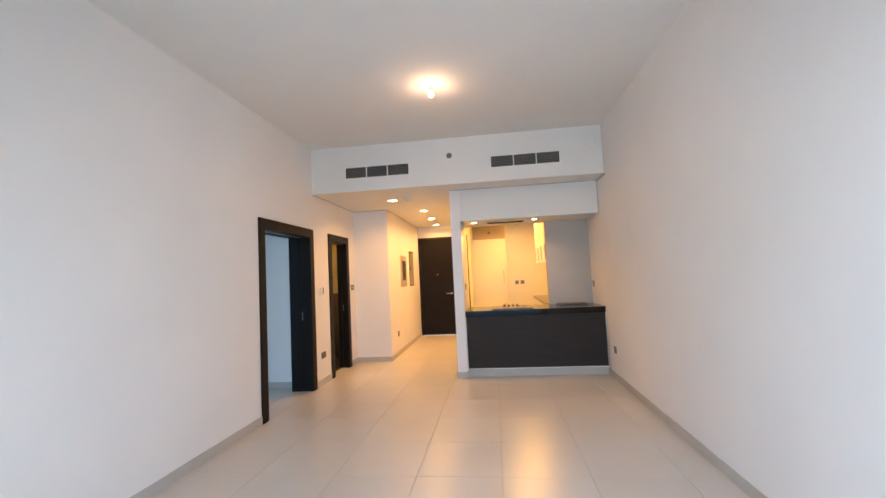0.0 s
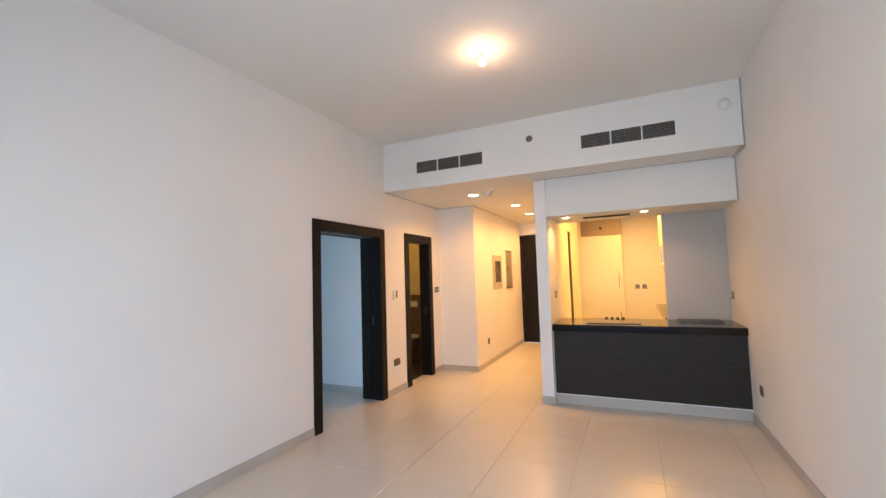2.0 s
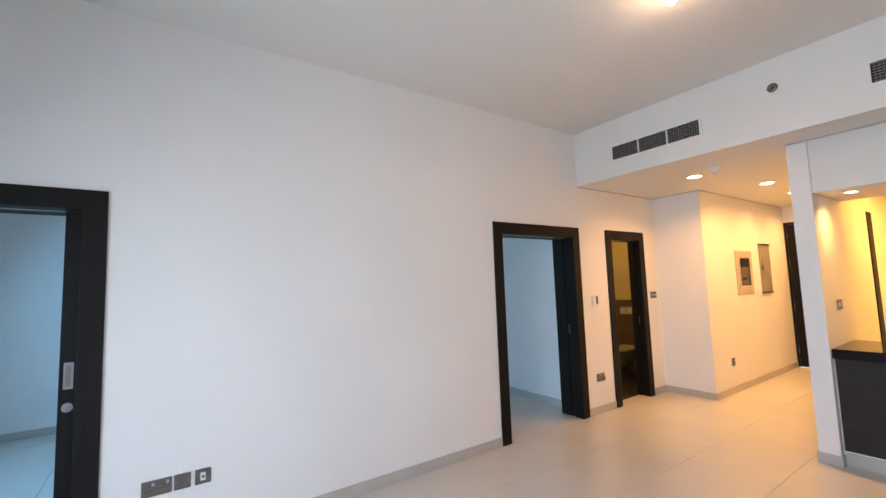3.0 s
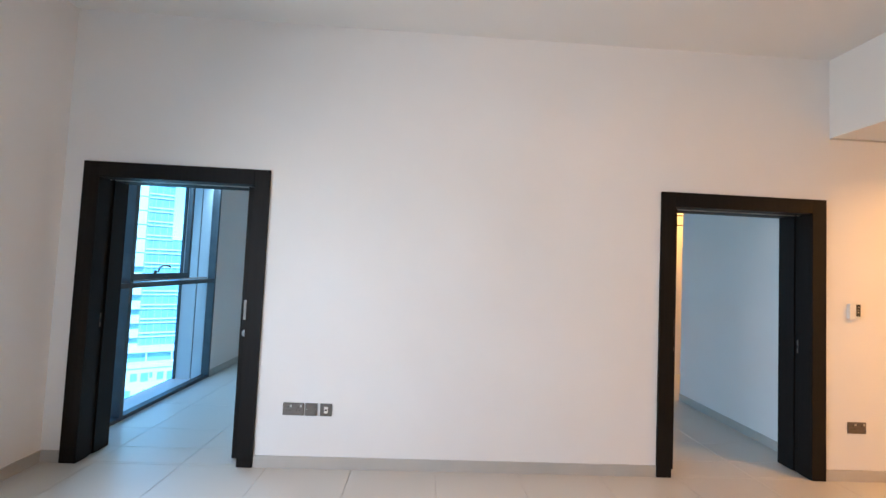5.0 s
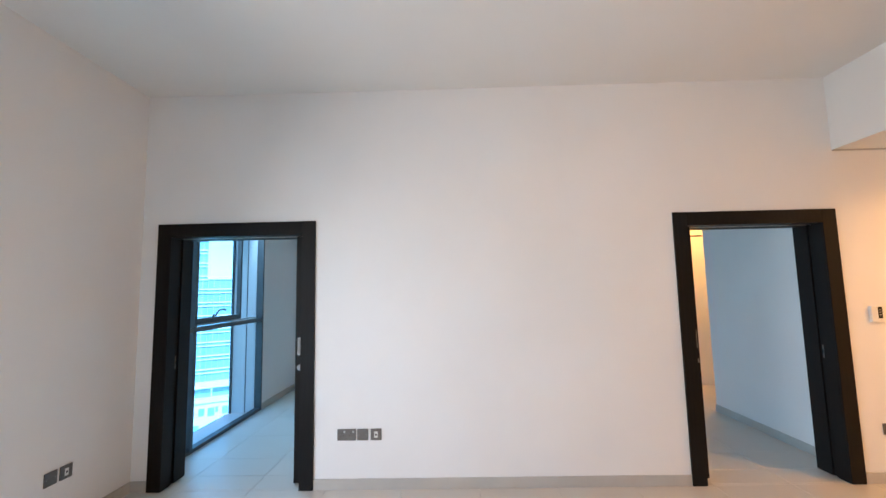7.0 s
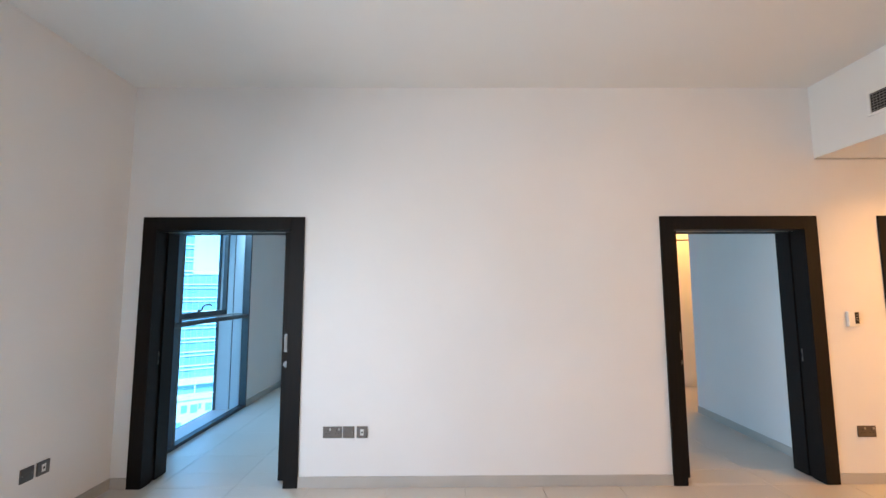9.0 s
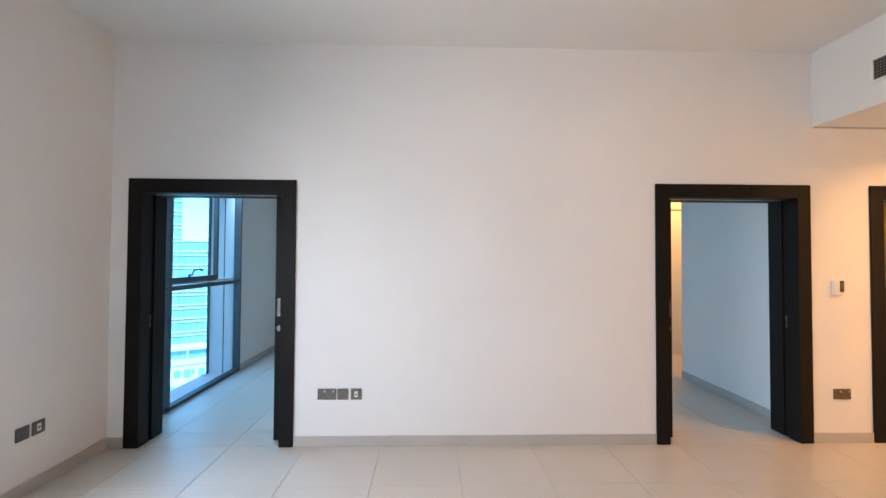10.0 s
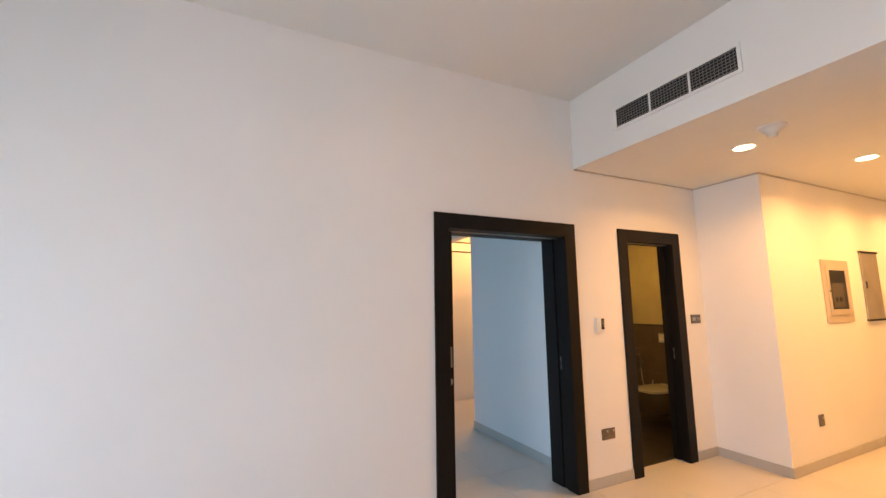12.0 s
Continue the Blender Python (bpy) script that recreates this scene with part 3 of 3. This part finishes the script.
# downlights
def downlight(x, y, z, power, r=0.07, color=WARM, group="downlights in the lowered ceiling", beam=176):
    root = thing("downlight", (x, y, z), "round recessed downlight glowing warm with a white rim", "downlight", group)
    bm = bmesh.new()
    lathe(bm, [(r, -0.001), (r + 0.016, -0.001), (r + 0.014, -0.006), (r, -0.008), (r, -0.001)], 0, 0, 0, 32)
    part("rim", bm, WHITEPL, root, "", True)
    bm = bmesh.new()
    lathe(bm, [(r - 0.002, -0.001), (r - 0.004, -0.006), (r * 0.6, -0.011), (0.0, -0.013)], 0, 0, 0, 32)
    part("lens", bm, LENS, root, "glowing opal lens", True)
    lamp = area_lamp("downlight_lamp", look((x, y, z - 0.018), (x, y, z - 1), 0), power, 2 * r - 0.02, 2 * r - 0.02, color, "DISK")
    lamp.data.spread = radians(beam)
    return root


downlight(-1.52, 6.51, HL, 5.4, beam=150)
downlight(-1.225, 7.75, HL, 4.9, beam=150)
downlight(-1.245, 8.85, HL, 4.8, beam=150)
downlight(-1.29, 9.95, HL, 4.4, beam=150)
downlight(-0.23, 6.35, 2.25, 1.3, 0.042, WARM, "downlights over the counter", 128)
downlight(0.665, 6.335, 2.25, 1.3, 0.042, WARM, "downlights over the counter", 128)
# unseen lamps, added to give the kitchen its warm light
downlight(0.36, 8.1, HL, 9, 0.075, (1.0, 0.48, 0.095), "downlights over the kitchen")
downlight(0.68, 9.05, HL, 10, 0.075, (1.0, 0.47, 0.08), "downlights over the kitchen")
# unseen lamps, added to warm the dressing area and the bathroom
downlight(-5.2, 6.5, 2.995, 7, 0.06, WARM, "downlights in the dressing area")
downlight(-3.4, 7.2, 2.495, 2.6, 0.06, (1.0, 0.57, 0.12), "downlights in the bathroom")

# bare ceiling lamp
cl = thing("ceiling_lamp", (-0.49, 4.04, H), "bare glowing bulb in a small white ceiling holder", "ceiling lamp")
bm = bmesh.new()
lathe(bm, [(0.045, 0), (0.045, -0.012), (0.022, -0.02), (0.018, -0.065), (0.0, -0.065)], 0, 0, 0, 24)
part("holder", bm, WHITEPL, cl, "", True)
bm = bmesh.new()
lathe(bm, [(0.010, -0.065), (0.013, -0.075), (0.022, -0.088), (0.024, -0.103), (0.018, -0.120), (0.0, -0.127)], 0, 0, 0, 24)
part("bulb", bm, BULB, cl, "glowing round bulb", True).visible_shadow = False
bl = bpy.data.lights.new("bulb_lamp", "POINT")
bl.energy, bl.color, bl.shadow_soft_size = 0.85, (1.0, 0.43, 0.16), 0.03
bl_ob = new("bulb_lamp", bl)
bl_ob.location = (-0.49, 4.04, H - 0.185)
# added spot below the bulb: brightens walls and floor, spares the ceiling
bs = bpy.data.lights.new("bulb_wall_fill", "SPOT")
bs.energy, bs.color, bs.shadow_soft_size, bs.spot_size, bs.spot_blend = 2.2, (1.0, 0.56, 0.32), 0.03, radians(172), 0.3
new("bulb_wall_fill", bs).location = (-0.49, 4.04, H - 0.185)

# slot diffuser in the soffit
sd = thing("slot_diffuser", (0.24, 6.53, 2.25), "black linear slot air diffuser in the soffit", "vent")
# raised black block whose colour gives the recess its darkness
boxpart("slot", (-0.27, 0.27, -0.052, 0.052, -0.009, 0), SLOTSHADE, sd, "black block for the dark inside of the slot", 0.0)
for yy in (-0.062, 0.054):
    boxpart("flange", (-0.28, 0.28, yy, yy + 0.008, -0.004, 0), GRILLE, sd, "grey flange", 0.001)


# meter and fuse boxes on the corridor wall
def wall_cabinet():
    root = thing("fuse_box", (-1.85, 8.565, 1.60), "beige enamelled fuse box with dark window on the corridor wall", "fuse box")
    w, h = 0.285, 0.32
    boxpart("surround", (0, 0.012, -w, w, -h, h), PANELMETAL, root, "beige metal surround", 0.003)
    bm = bmesh.new()
    for d in ((0.012, 0.020, -0.215, -0.165, -0.24, 0.27), (0.012, 0.020, 0.185, 0.225, -0.24, 0.27), (0.012, 0.020, -0.165, 0.185, 0.215, 0.27), (0.012, 0.020, -0.165, 0.185, -0.24, -0.185)):
        box(bm, *d, 0.001)
    door = part("door", bm, PANELMETAL, root, "beige hinged door")
    boxpart("window", (0.0125, 0.014, -0.165, 0.185, -0.185, 0.215), BLACK, door, "dark smoked window", 0.0)
    bm = bmesh.new()
    for k in (-0.055, 0.035):
        lathe(bm, [(0.026, 0.0150), (0.026, 0.019), (0.0, 0.019)], 0, k, -0.085, 16, "X")
    part("breakers", bm, BLACK, door, "pair of dark round knobs behind the window")
    boxpart("cover_plate", (0.0142, 0.0152, -0.125, 0.115, -0.165, 0.085), SMOKED, door, "dim brown cover plate behind the window", 0.0)
    bm = bmesh.new()
    lathe(bm, [(0.010, 0.020), (0.010, 0.026), (0.0, 0.026)], 0, -0.19, 0.0, 12, "X")
    part("lock", bm, BLACK, door, "small round lock", True)
    r2 = thing("meter_box", (-1.85, 9.37, 1.66), "grey enamelled meter box with darker end caps on the corridor wall", "meter box")
    boxpart("door", (0, 0.018, -0.205, 0.205, -0.365, 0.365), PANELGREY, r2, "grey metal door", 0.003)
    for z in (-0.385, 0.365):
        boxpart("end_cap", (0, 0.026, -0.215, 0.215, z, z + 0.02), BLACK, r2, "dark edge cap", 0.002)
    boxpart("latch", (0.018, 0.027, -0.165, -0.145, -0.03, 0.05), BLACK, r2, "small dark latch", 0.002)


wall_cabinet()


# ---- kitchen ----
tagged(boxpart("dwarf_wall", (-0.42, XE, 6.155, 6.25, -0.05, 0.853), PAINT, bevel=0), "low white wall that carries the counter front", kind="structure")
tagged(boxpart("kitchen_plinth", (-0.408, XE - st, 6.138, 6.155, 0, 0.10), SKIRT, bevel=0.0015), "low pale plinth under the counter panel", kind="structure")
cp = thing("counter_panel", (0.525, 6.14, 0.115), "grey-brown wood-grain laminate panel along the counter front", "counter panel")
boxpart("panel", (-0.935, 1.008, 0.0, 0.015, 0, 0.739), OAKDARK, cp, "", 0.0015)
wt = thing("worktop", (0.525, 6.45, 0.935), "polished black stone worktop over the breakfast counter", "worktop")
bm = bmesh.new()
box(bm, -0.943, 1.013, -0.338, 0.392, -0.080, 0, 0.003)
part("slab", bm, STONE, wt)


def base_unit(x, w):
    root = thing("base_cabinet", (x + w / 2, 6.50, 0), "white laminate base cabinet under the counter, facing the kitchen", "cabinet", "cabinets under the counter")
    boxpart("body", (-w / 2 + 0.002, w / 2 - 0.002, -0.245, 0.24, 0.10, 0.853), WHITELAM, root, "", 0.001)
    d = boxpart("door", (-w / 2 + 0.004, w / 2 - 0.004, 0.242, 0.26, 0.11, 0.845), WHITELAM, root, "white door", 0.002)
    boxpart("handle", (w / 2 - 0.05, w / 2 - 0.035, 0.26, 0.285, 0.62, 0.80), SATIN, d, "steel bar handle", 0.003)
    boxpart("toe_kick", (-w / 2 + 0.002, w / 2 - 0.002, -0.24, 0.20, 0, 0.098), PANELGREY, root, "recessed plinth", 0.001)


for k in range(3):
    base_unit(-0.41 + k * 0.6, 0.6)

hob = thing("hob", (0.265, 6.53, 0.935), "black glass gas hob with four dark knobs along its kitchen edge", "hob")
boxpart("glass_plate", (-0.295, 0.295, -0.27, 0.29, 0, 0.008), HOBGLASS, hob, "", 0.003)
boxpart("front_trim", (-0.295, 0.295, -0.280, -0.2705, 0, 0.010), BLACK, hob, "thin black edge", 0.001)
for k in range(4):
    bm = bmesh.new()
    lathe(bm, [(0.019, 0.008), (0.018, 0.023), (0.014, 0.026), (0.0, 0.026)], -0.105 + k * 0.067, 0.255, 0, 20)
    part("knob", bm, BLACK, hob, "black round knob", True)
for x, y, r in ((-0.16, -0.11, 0.10), (0.15, -0.11, 0.075), (-0.16, 0.09, 0.075), (0.15, 0.09, 0.085)):
    bm = bmesh.new()
    lathe(bm, [(r, 0.0082), (r, 0.0088), (r - 0.004, 0.0088), (r - 0.004, 0.0082)], x, y, 0, 32)
    bmesh.ops.delete(bm, geom=[f for f in bm.faces if len(f.verts) > 4], context="FACES_ONLY")
    part("cooking_zone", bm, PANELGREY, hob, "thin printed ring")

sk_t = thing("sink", (1.185, 6.655, 0.935), "dark inset sink with a flat cover and a thin raised rim", "sink")
boxpart("rim", (-0.225, 0.225, -0.17, 0.17, 0, 0.006), NICKEL, sk_t, "thin metal rim", 0.002)
boxpart("cover", (-0.21, 0.21, -0.155, 0.155, 0.006, 0.014), BLACK, sk_t, "flat black cover", 0.003)


# tall cabinets at the back, and the open space above them
def tall_cabinet(x, w, handle_x):
    root = thing("tall_cabinet", (x + w / 2, 10.12, 0), "full-height white laminate cabinet against the kitchen back wall", "cabinet", "tall cabinets at the kitchen back wall")
    boxpart("body", (-w / 2 + 0.001, w / 2 - 0.001, -0.27, 0.275, 0.10, 2.268), CABLAM, root, "", 0.001)
    boxpart("toe_kick", (-w / 2 + 0.001, w / 2 - 0.001, -0.22, 0.275, 0, 0.098), PANELGREY, root, "", 0.0)
    for z0, z1, hz in ((0.11, 0.769, 0.60), (0.7705, 2.266, 1.36)):
        d = boxpart("door", (-w / 2 + 0.0015, w / 2 - 0.0015, -0.29, -0.271, z0, z1), CABLAM, root, "white door", 0.002)
        boxpart("handle", (handle_x - 0.006, handle_x + 0.006, -0.312, -0.29, hz - 0.12, hz + 0.16), NICKEL, d, "slim steel handle", 0.003)


tall_cabinet(-0.44, 0.763, 0.305)
boxpart("filler", (-0.489, -0.442, 9.835, YN, 0.0, HL), CABLAM, None, "", 0.001)
tagged(bpy.data.objects["filler"], "narrow white laminate filler beside the tall cabinet", "cabinet filler")
tagged(boxpart("boxed_duct", (-0.44, 0.325, 9.86, YN, 2.27, HL), DUCT, bevel=0.002), "beige boxed duct above the tall cabinet", "duct box")
bm = bmesh.new()
lathe(bm, [(0.028, 0), (0.028, -0.03), (0.0, -0.03)], -0.05, 9.862, 2.42, 18, "Y")
tagged(part("pipe_stub", bm, BLACK, None, "", True), "short black pipe stub on the boxed duct", "pipe")

# dark post on the partition
tagged(boxpart("wenge_panel", (-0.49, -0.479, 8.34, 8.56, 0, 2.265), WENGE, bevel=0.003), "tall narrow dark wenge panel on the kitchen partition", "panel")

# side run behind the divider
sr_ = thing("side_worktop", (1.19, 8.2, 0.935), "black stone worktop on the side run of the kitchen", "worktop")
boxpart("slab", (-0.34, 0.345, -1.195, 1.2, -0.04, 0), STONE, sr_, "", 0.003)
for k in range(4):
    root = thing("side_cabinet", (1.19, 7.305 + k * 0.6, 0), "white laminate base cabinet under the side worktop", "cabinet", "cabinets of the side run")
    boxpart("body", (-0.32, 0.335, -0.298, 0.298, 0.10, 0.892), WHITELAM, root, "", 0.001)
    boxpart("door", (-0.34, -0.322, -0.296, 0.296, 0.11, 0.88), WHITELAM, root, "white door", 0.002)
    boxpart("toe_kick", (-0.28, 0.335, -0.298, 0.298, 0, 0.098), PANELGREY, root, "", 0.0)
for k in range(4):
    root = thing("wall_cabinet", (1.36, 7.305 + k * 0.6, 1.64), "white laminate wall cabinet over the side worktop", "cabinet", "wall cabinets of the side run")
    boxpart("body", (-0.38, 0.168, -0.298, 0.298, 0.0, 0.98), WHITELAM, root, "", 0.001)
    d = boxpart("door", (-0.40, -0.382, -0.296, 0.296, -0.01, 0.98), WHITELAM, root, "white door", 0.002)
    boxpart("handle", (-0.422, -0.40, -0.27, -0.258, 0.03, 0.31), SATIN, d, "slim steel handle", 0.003)

# ---- bathroom ----
bt = []
tw, thh = 0.30, 0.30
tagged(boxpart("wall_bathroom_lining", (-4.28, XT, 7.944, 7.95, 0, 1.22), BATHFLOOR, bevel=0), "dark joint backing of the bathroom tiles", kind="structure")
lining = bpy.data.objects["wall_bathroom_lining"]
me_tile = None
for i in range(5):
    for k in range(4):
        x0, z0 = XT - 0.31 * (i + 1) + 0.002, 0.3 * k + 0.002
        bm = bmesh.new()
        box(bm, x0, x0 + 0.306, 7.936, 7.944, z0, z0 + 0.296, 0.001)
        part("wall_tile", bm, BATHTILE, lining)
structure("floor_bathroom", [(-4.28, -2.62, 5.87, 7.95, -0.05, 0.004)], BATHFLOOR, "dark brown bathroom floor")


def rounded(bm, rows, cx, cy, seg=36, power=3.6):
    """Rounded-rectangle rings (half width, half length, height) joined into a closed body."""
    prev = None
    for hw, hl, z in rows:
        ring = []
        for i in range(seg):
            a = 2 * math.pi * (i + 0.5) / seg
            c, q = math.cos(a), math.sin(a)
            ring.append(bm.verts.new((cx + hw * math.copysign(abs(c) ** (2 / power), c), cy + hl * math.copysign(abs(q) ** (2 / power), q), z)))
        if prev:
            for i in range(seg):
                bm.faces.new((prev[i], prev[(i + 1) % seg], ring[(i + 1) % seg], ring[i]))
        else:
            bm.faces.new(ring[::-1])
        prev = ring
    bm.faces.new(prev)


def toilet():
    root = thing("toilet", (-3.36, 7.936, 0.035), "wall-hung toilet with a closed cream seat and a darker bowl under a flush plate", "toilet")
    bm = bmesh.new()
    rounded(bm, [(0.10, 0.10, 0.13), (0.135, 0.17, 0.15), (0.165, 0.225, 0.24), (0.178, 0.25, 0.34), (0.18, 0.255, 0.40)], 0, -0.27)
    # the bowl is coloured much darker than the lid
    part("bowl", bm, DARKCERAMIC, root, "glazed bowl, darker than its lid", True)
    bm = bmesh.new()
    rounded(bm, [(0.182, 0.252, 0.402), (0.186, 0.257, 0.408), (0.186, 0.257, 0.43), (0.178, 0.248, 0.438), (0.14, 0.20, 0.441)], 0, -0.27)
    part("seat_lid", bm, CERAMIC, root, "glossy cream closed lid", True)
    boxpart("hinge_block", (-0.10, 0.10, -0.07, -0.02, 0.402, 0.45), CERAMIC, root, "", 0.006)
    fp = thing("flush_plate", (-3.36, 7.936, 1.05), "chrome dual-button flush plate on the brown tiles", "flush plate")
    boxpart("plate", (-0.11, 0.11, -0.012, 0, -0.06, 0.06), SATIN, fp, "", 0.004)
    for s in (-1, 1):
        boxpart("button", (s * 0.055 - 0.045, s * 0.055 + 0.045, -0.017, -0.012, -0.04, 0.04), CHROME, fp, "chrome push button", 0.003)
    hs = thing("bidet_sprayer", (-3.74, 7.936, 0.72), "chrome hand bidet sprayer with a hose on the brown tiles", "bidet sprayer")
    bm = bmesh.new()
    lathe(bm, [(0.022, 0), (0.022, -0.01), (0.010, -0.012), (0.010, -0.05), (0.0, -0.05)], 0, 0, 0, 16, "Y")
    part("holder", bm, NICKEL, hs, "", True)
    bm = bmesh.new()
    tube(bm, [(0, -0.045, -0.08), (0, -0.045, 0.05), (0, -0.06, 0.09), (0, -0.085, 0.10)], 0.013)
    part("spray_head", bm, NICKEL, hs, "", True)
    bm = bmesh.new()
    tube(bm, [(0, -0.045, -0.08), (0.01, -0.05, -0.22), (0.05, -0.06, -0.36), (0.11, -0.05, -0.38), (0.14, -0.03, -0.30), (0.14, -0.012, -0.22)], 0.006)
    part("hose", bm, SATIN, hs, "steel hose", True)
    return root


toilet()

# wardrobe in the dressing area
for k in range(2):
    y = 5.95 + k * 0.71
    root = thing("wardrobe", (BX + st, y + 0.355, 0), "full-height pale laminate wardrobe in the dressing area", "wardrobe", "wardrobes in the dressing area")
    boxpart("body", (0.0, 0.28, -0.353, 0.353, 0.0, 2.375), WHITELAM, root, "", 0.001)
    boxpart("door", (0.281, 0.30, -0.351, 0.351, 0.06, 2.372), WHITELAM, root, "pale sliding door", 0.002)
    boxpart("top_track", (0.27, 0.303, -0.353, 0.353, 2.377, 2.392), BLACK, root, "dark top track", 0.0)
    boxpart("top_panel", (0.0, 0.297, -0.353, 0.353, 2.393, 2.53), WHITELAM, root, "pale fascia over the doors", 0.001)
    # solid black strip, its colour giving the shade of a gap
    boxpart("gap_shade", (0.0, 0.30, -0.353, 0.353, 2.532, 2.548), BLACK, root, "black strip for the shade in a gap", 0.0)
    boxpart("top_panel", (0.0, 0.297, -0.353, 0.353, 2.55, 2.99), WHITELAM, root, "pale panel above", 0.001)

# ---- outside ----
GZ = -42.0
structure("ground", [(-3000, 3000, -3000, 3000, GZ - 1, GZ)], SAND, "pale sandy ground reaching the horizon")
structure("road", [(-160, 160, -52, -38, GZ, GZ + 0.05)], ASPHALT, "grey road far below")


def tower():
    """A slab tower; its face runs along local x."""
    root = thing("tower_building", (0, 0, 0), "tall pale blue glass tower with white balcony bays and floor bands", "building")
    root.matrix_world = Matrix(((-0.515, -0.857, 0, -99.3), (0.857, -0.515, 0, -72.1), (0, 0, 1, 0), (0, 0, 0, 1))) @ pose(0, 0, 0)
    # local x runs along the face, local y goes into the building
    boxpart("core", (-30, 12.6, 0.4, 22, GZ, 70), TOWERGLASS, root, "blue glass curtain wall", 0)
    boxpart("lower_wing", (12.62, 40, 0.4, 22, GZ, 6.2), TOWERGLASS, root, "lower blue glass wing", 0)
    boxpart("parapet", (12.62, 40, 0.1, 0.6, 5.6, 6.5), WHITECLAD, root, "white roof parapet", 0)
    for k in range(24):
        z = -21.5 + 3.42 * k
        top = 12.6 if z > 4 else 40
        for dz, t in ((0.45, 0.30), (-0.45, 0.22)):
            boxpart("floor_band", (7.3, top, 0.05, 0.4, z + dz, z + dz + t), WHITECLAD, root, "white floor edge band", 0)
            boxpart("floor_band", (-30, 4.3, 0.05, 0.4, z + dz, z + dz + t), WHITECLAD, root, "white floor edge band", 0)
        boxpart("balcony", (4.4, 7.2, -0.9, 0.4, z - 0.3, z + (1.6 if z < -2 else 2.9)), WHITECLAD, root, "white balcony bay", 0)
    for i in range(24):
        x = 7.4 + i * 1.35
        boxpart("mullion", (x, x + 0.08, 0.26, 0.40, -20.4, 69 if x < 12.5 else 5.6), CLADDING, root, "thin facade mullion", 0)
    boxpart("podium_cornice", (-30, 40, -1.0, 0.5, -22.0, -20.5), WHITECLAD, root, "broad white podium cornice", 0)
    boxpart("podium_cornice", (-30, 40, -2.6, 0.5, -25.3, -24.4), WHITECLAD, root, "", 0)
    boxpart("podium_wall", (-30, 40, -2.2, 0.5, GZ, -25.3), WHITECLAD, root, "white podium wall", 0)
    for i in range(12):
        x = -27.4 + i * 5.2
        boxpart("podium_column", (x, x + 0.3, -0.8, 0.4, -24.4, -22.0), WHITECLAD, root, "white column", 0)
        for dx, w, z0, z1 in ((0, 1.5, -28.6, -26.6), (1.7, 0.6, -27.8, -26.5), (3.2, 1.3, -28.4, -26.6)):
            boxpart("podium_window", (x - 0.6 + dx, x - 0.6 + dx + w, -2.32, -2.2, z0, z1), TOWERGLASS, root, "blue podium window", 0)
        boxpart("podium_window", (x, x + 2.8, -2.32, -2.2, -33.5, -30.5), TOWERGLASS, root, "blue podium window", 0)


tower()

# ---- floor tiles ----
structure("floor_bed", [(XI + 0.0, XE, -0.5, YN, -0.2, -0.012), (BX, XI, YS, BY, -0.2, -0.012), (BX, CX, BY, 7.4, -0.2, -0.012)], GROUT, "thin grey tile joints of the floor")
bed = bpy.data.objects["floor_bed"]
bed.name = "floor"
PX, PY, OX, OY = 0.628, 0.62, 0.006, 3.20
_cache = {}


def tile_mesh(w, h):
    key = (round(w, 3), round(h, 3))
    if key not in _cache:
        bm = bmesh.new()
        g, c = 0.0012, 0.0012
        pts = [(-w / 2 + g, -h / 2 + g), (w / 2 - g, -h / 2 + g), (w / 2 - g, h / 2 - g), (-w / 2 + g, h / 2 - g)]
        lo = [bm.verts.new((x, y, -0.012)) for x, y in pts]
        mid = [bm.verts.new((x, y, -c)) for x, y in pts]
        top = [bm.verts.new((x - math.copysign(c, x), y - math.copysign(c, y), 0)) for x, y in pts]
        for a, b in ((lo, mid), (mid, top)):
            for i in range(4):
                bm.faces.new((a[i], a[(i + 1) % 4], b[(i + 1) % 4], b[i]))
        bm.faces.new(top)
        me = bpy.data.meshes.new("tile")
        bm.to_mesh(me)
        bm.free()
        me.materials.append(TILE)
        _cache[key] = me
    return _cache[key]


def lay(x0, x1, y0, y1):
    for i in range(math.floor((x0 - OX) / PX), math.ceil((x1 - OX) / PX)):
        for k in range(math.floor((y0 - OY) / PY), math.ceil((y1 - OY) / PY)):
            a, b = max(x0, OX + i * PX), min(x1, OX + (i + 1) * PX)
            c, d = max(y0, OY + k * PY), min(y1, OY + (k + 1) * PY)
            if b - a < 0.02 or d - c < 0.02:
                continue
            t = new("floor_tile", tile_mesh(b - a, d - c))
            t.location = ((a + b) / 2, (c + d) / 2, random.uniform(-0.0002, 0.0002))
            t.parent = bed


lay(XW, XE, YS, 7.35)
lay(-1.85, XE, 7.35, YN)
lay(BX, XI, YS, BY)
lay(BX, CX, BY, 7.4)
for d in (D1, D2, (D3[0], D3[1])):
    lay(XI if d is not D3 and d[0] < 6 else -2.62, XW, d[0], d[1])
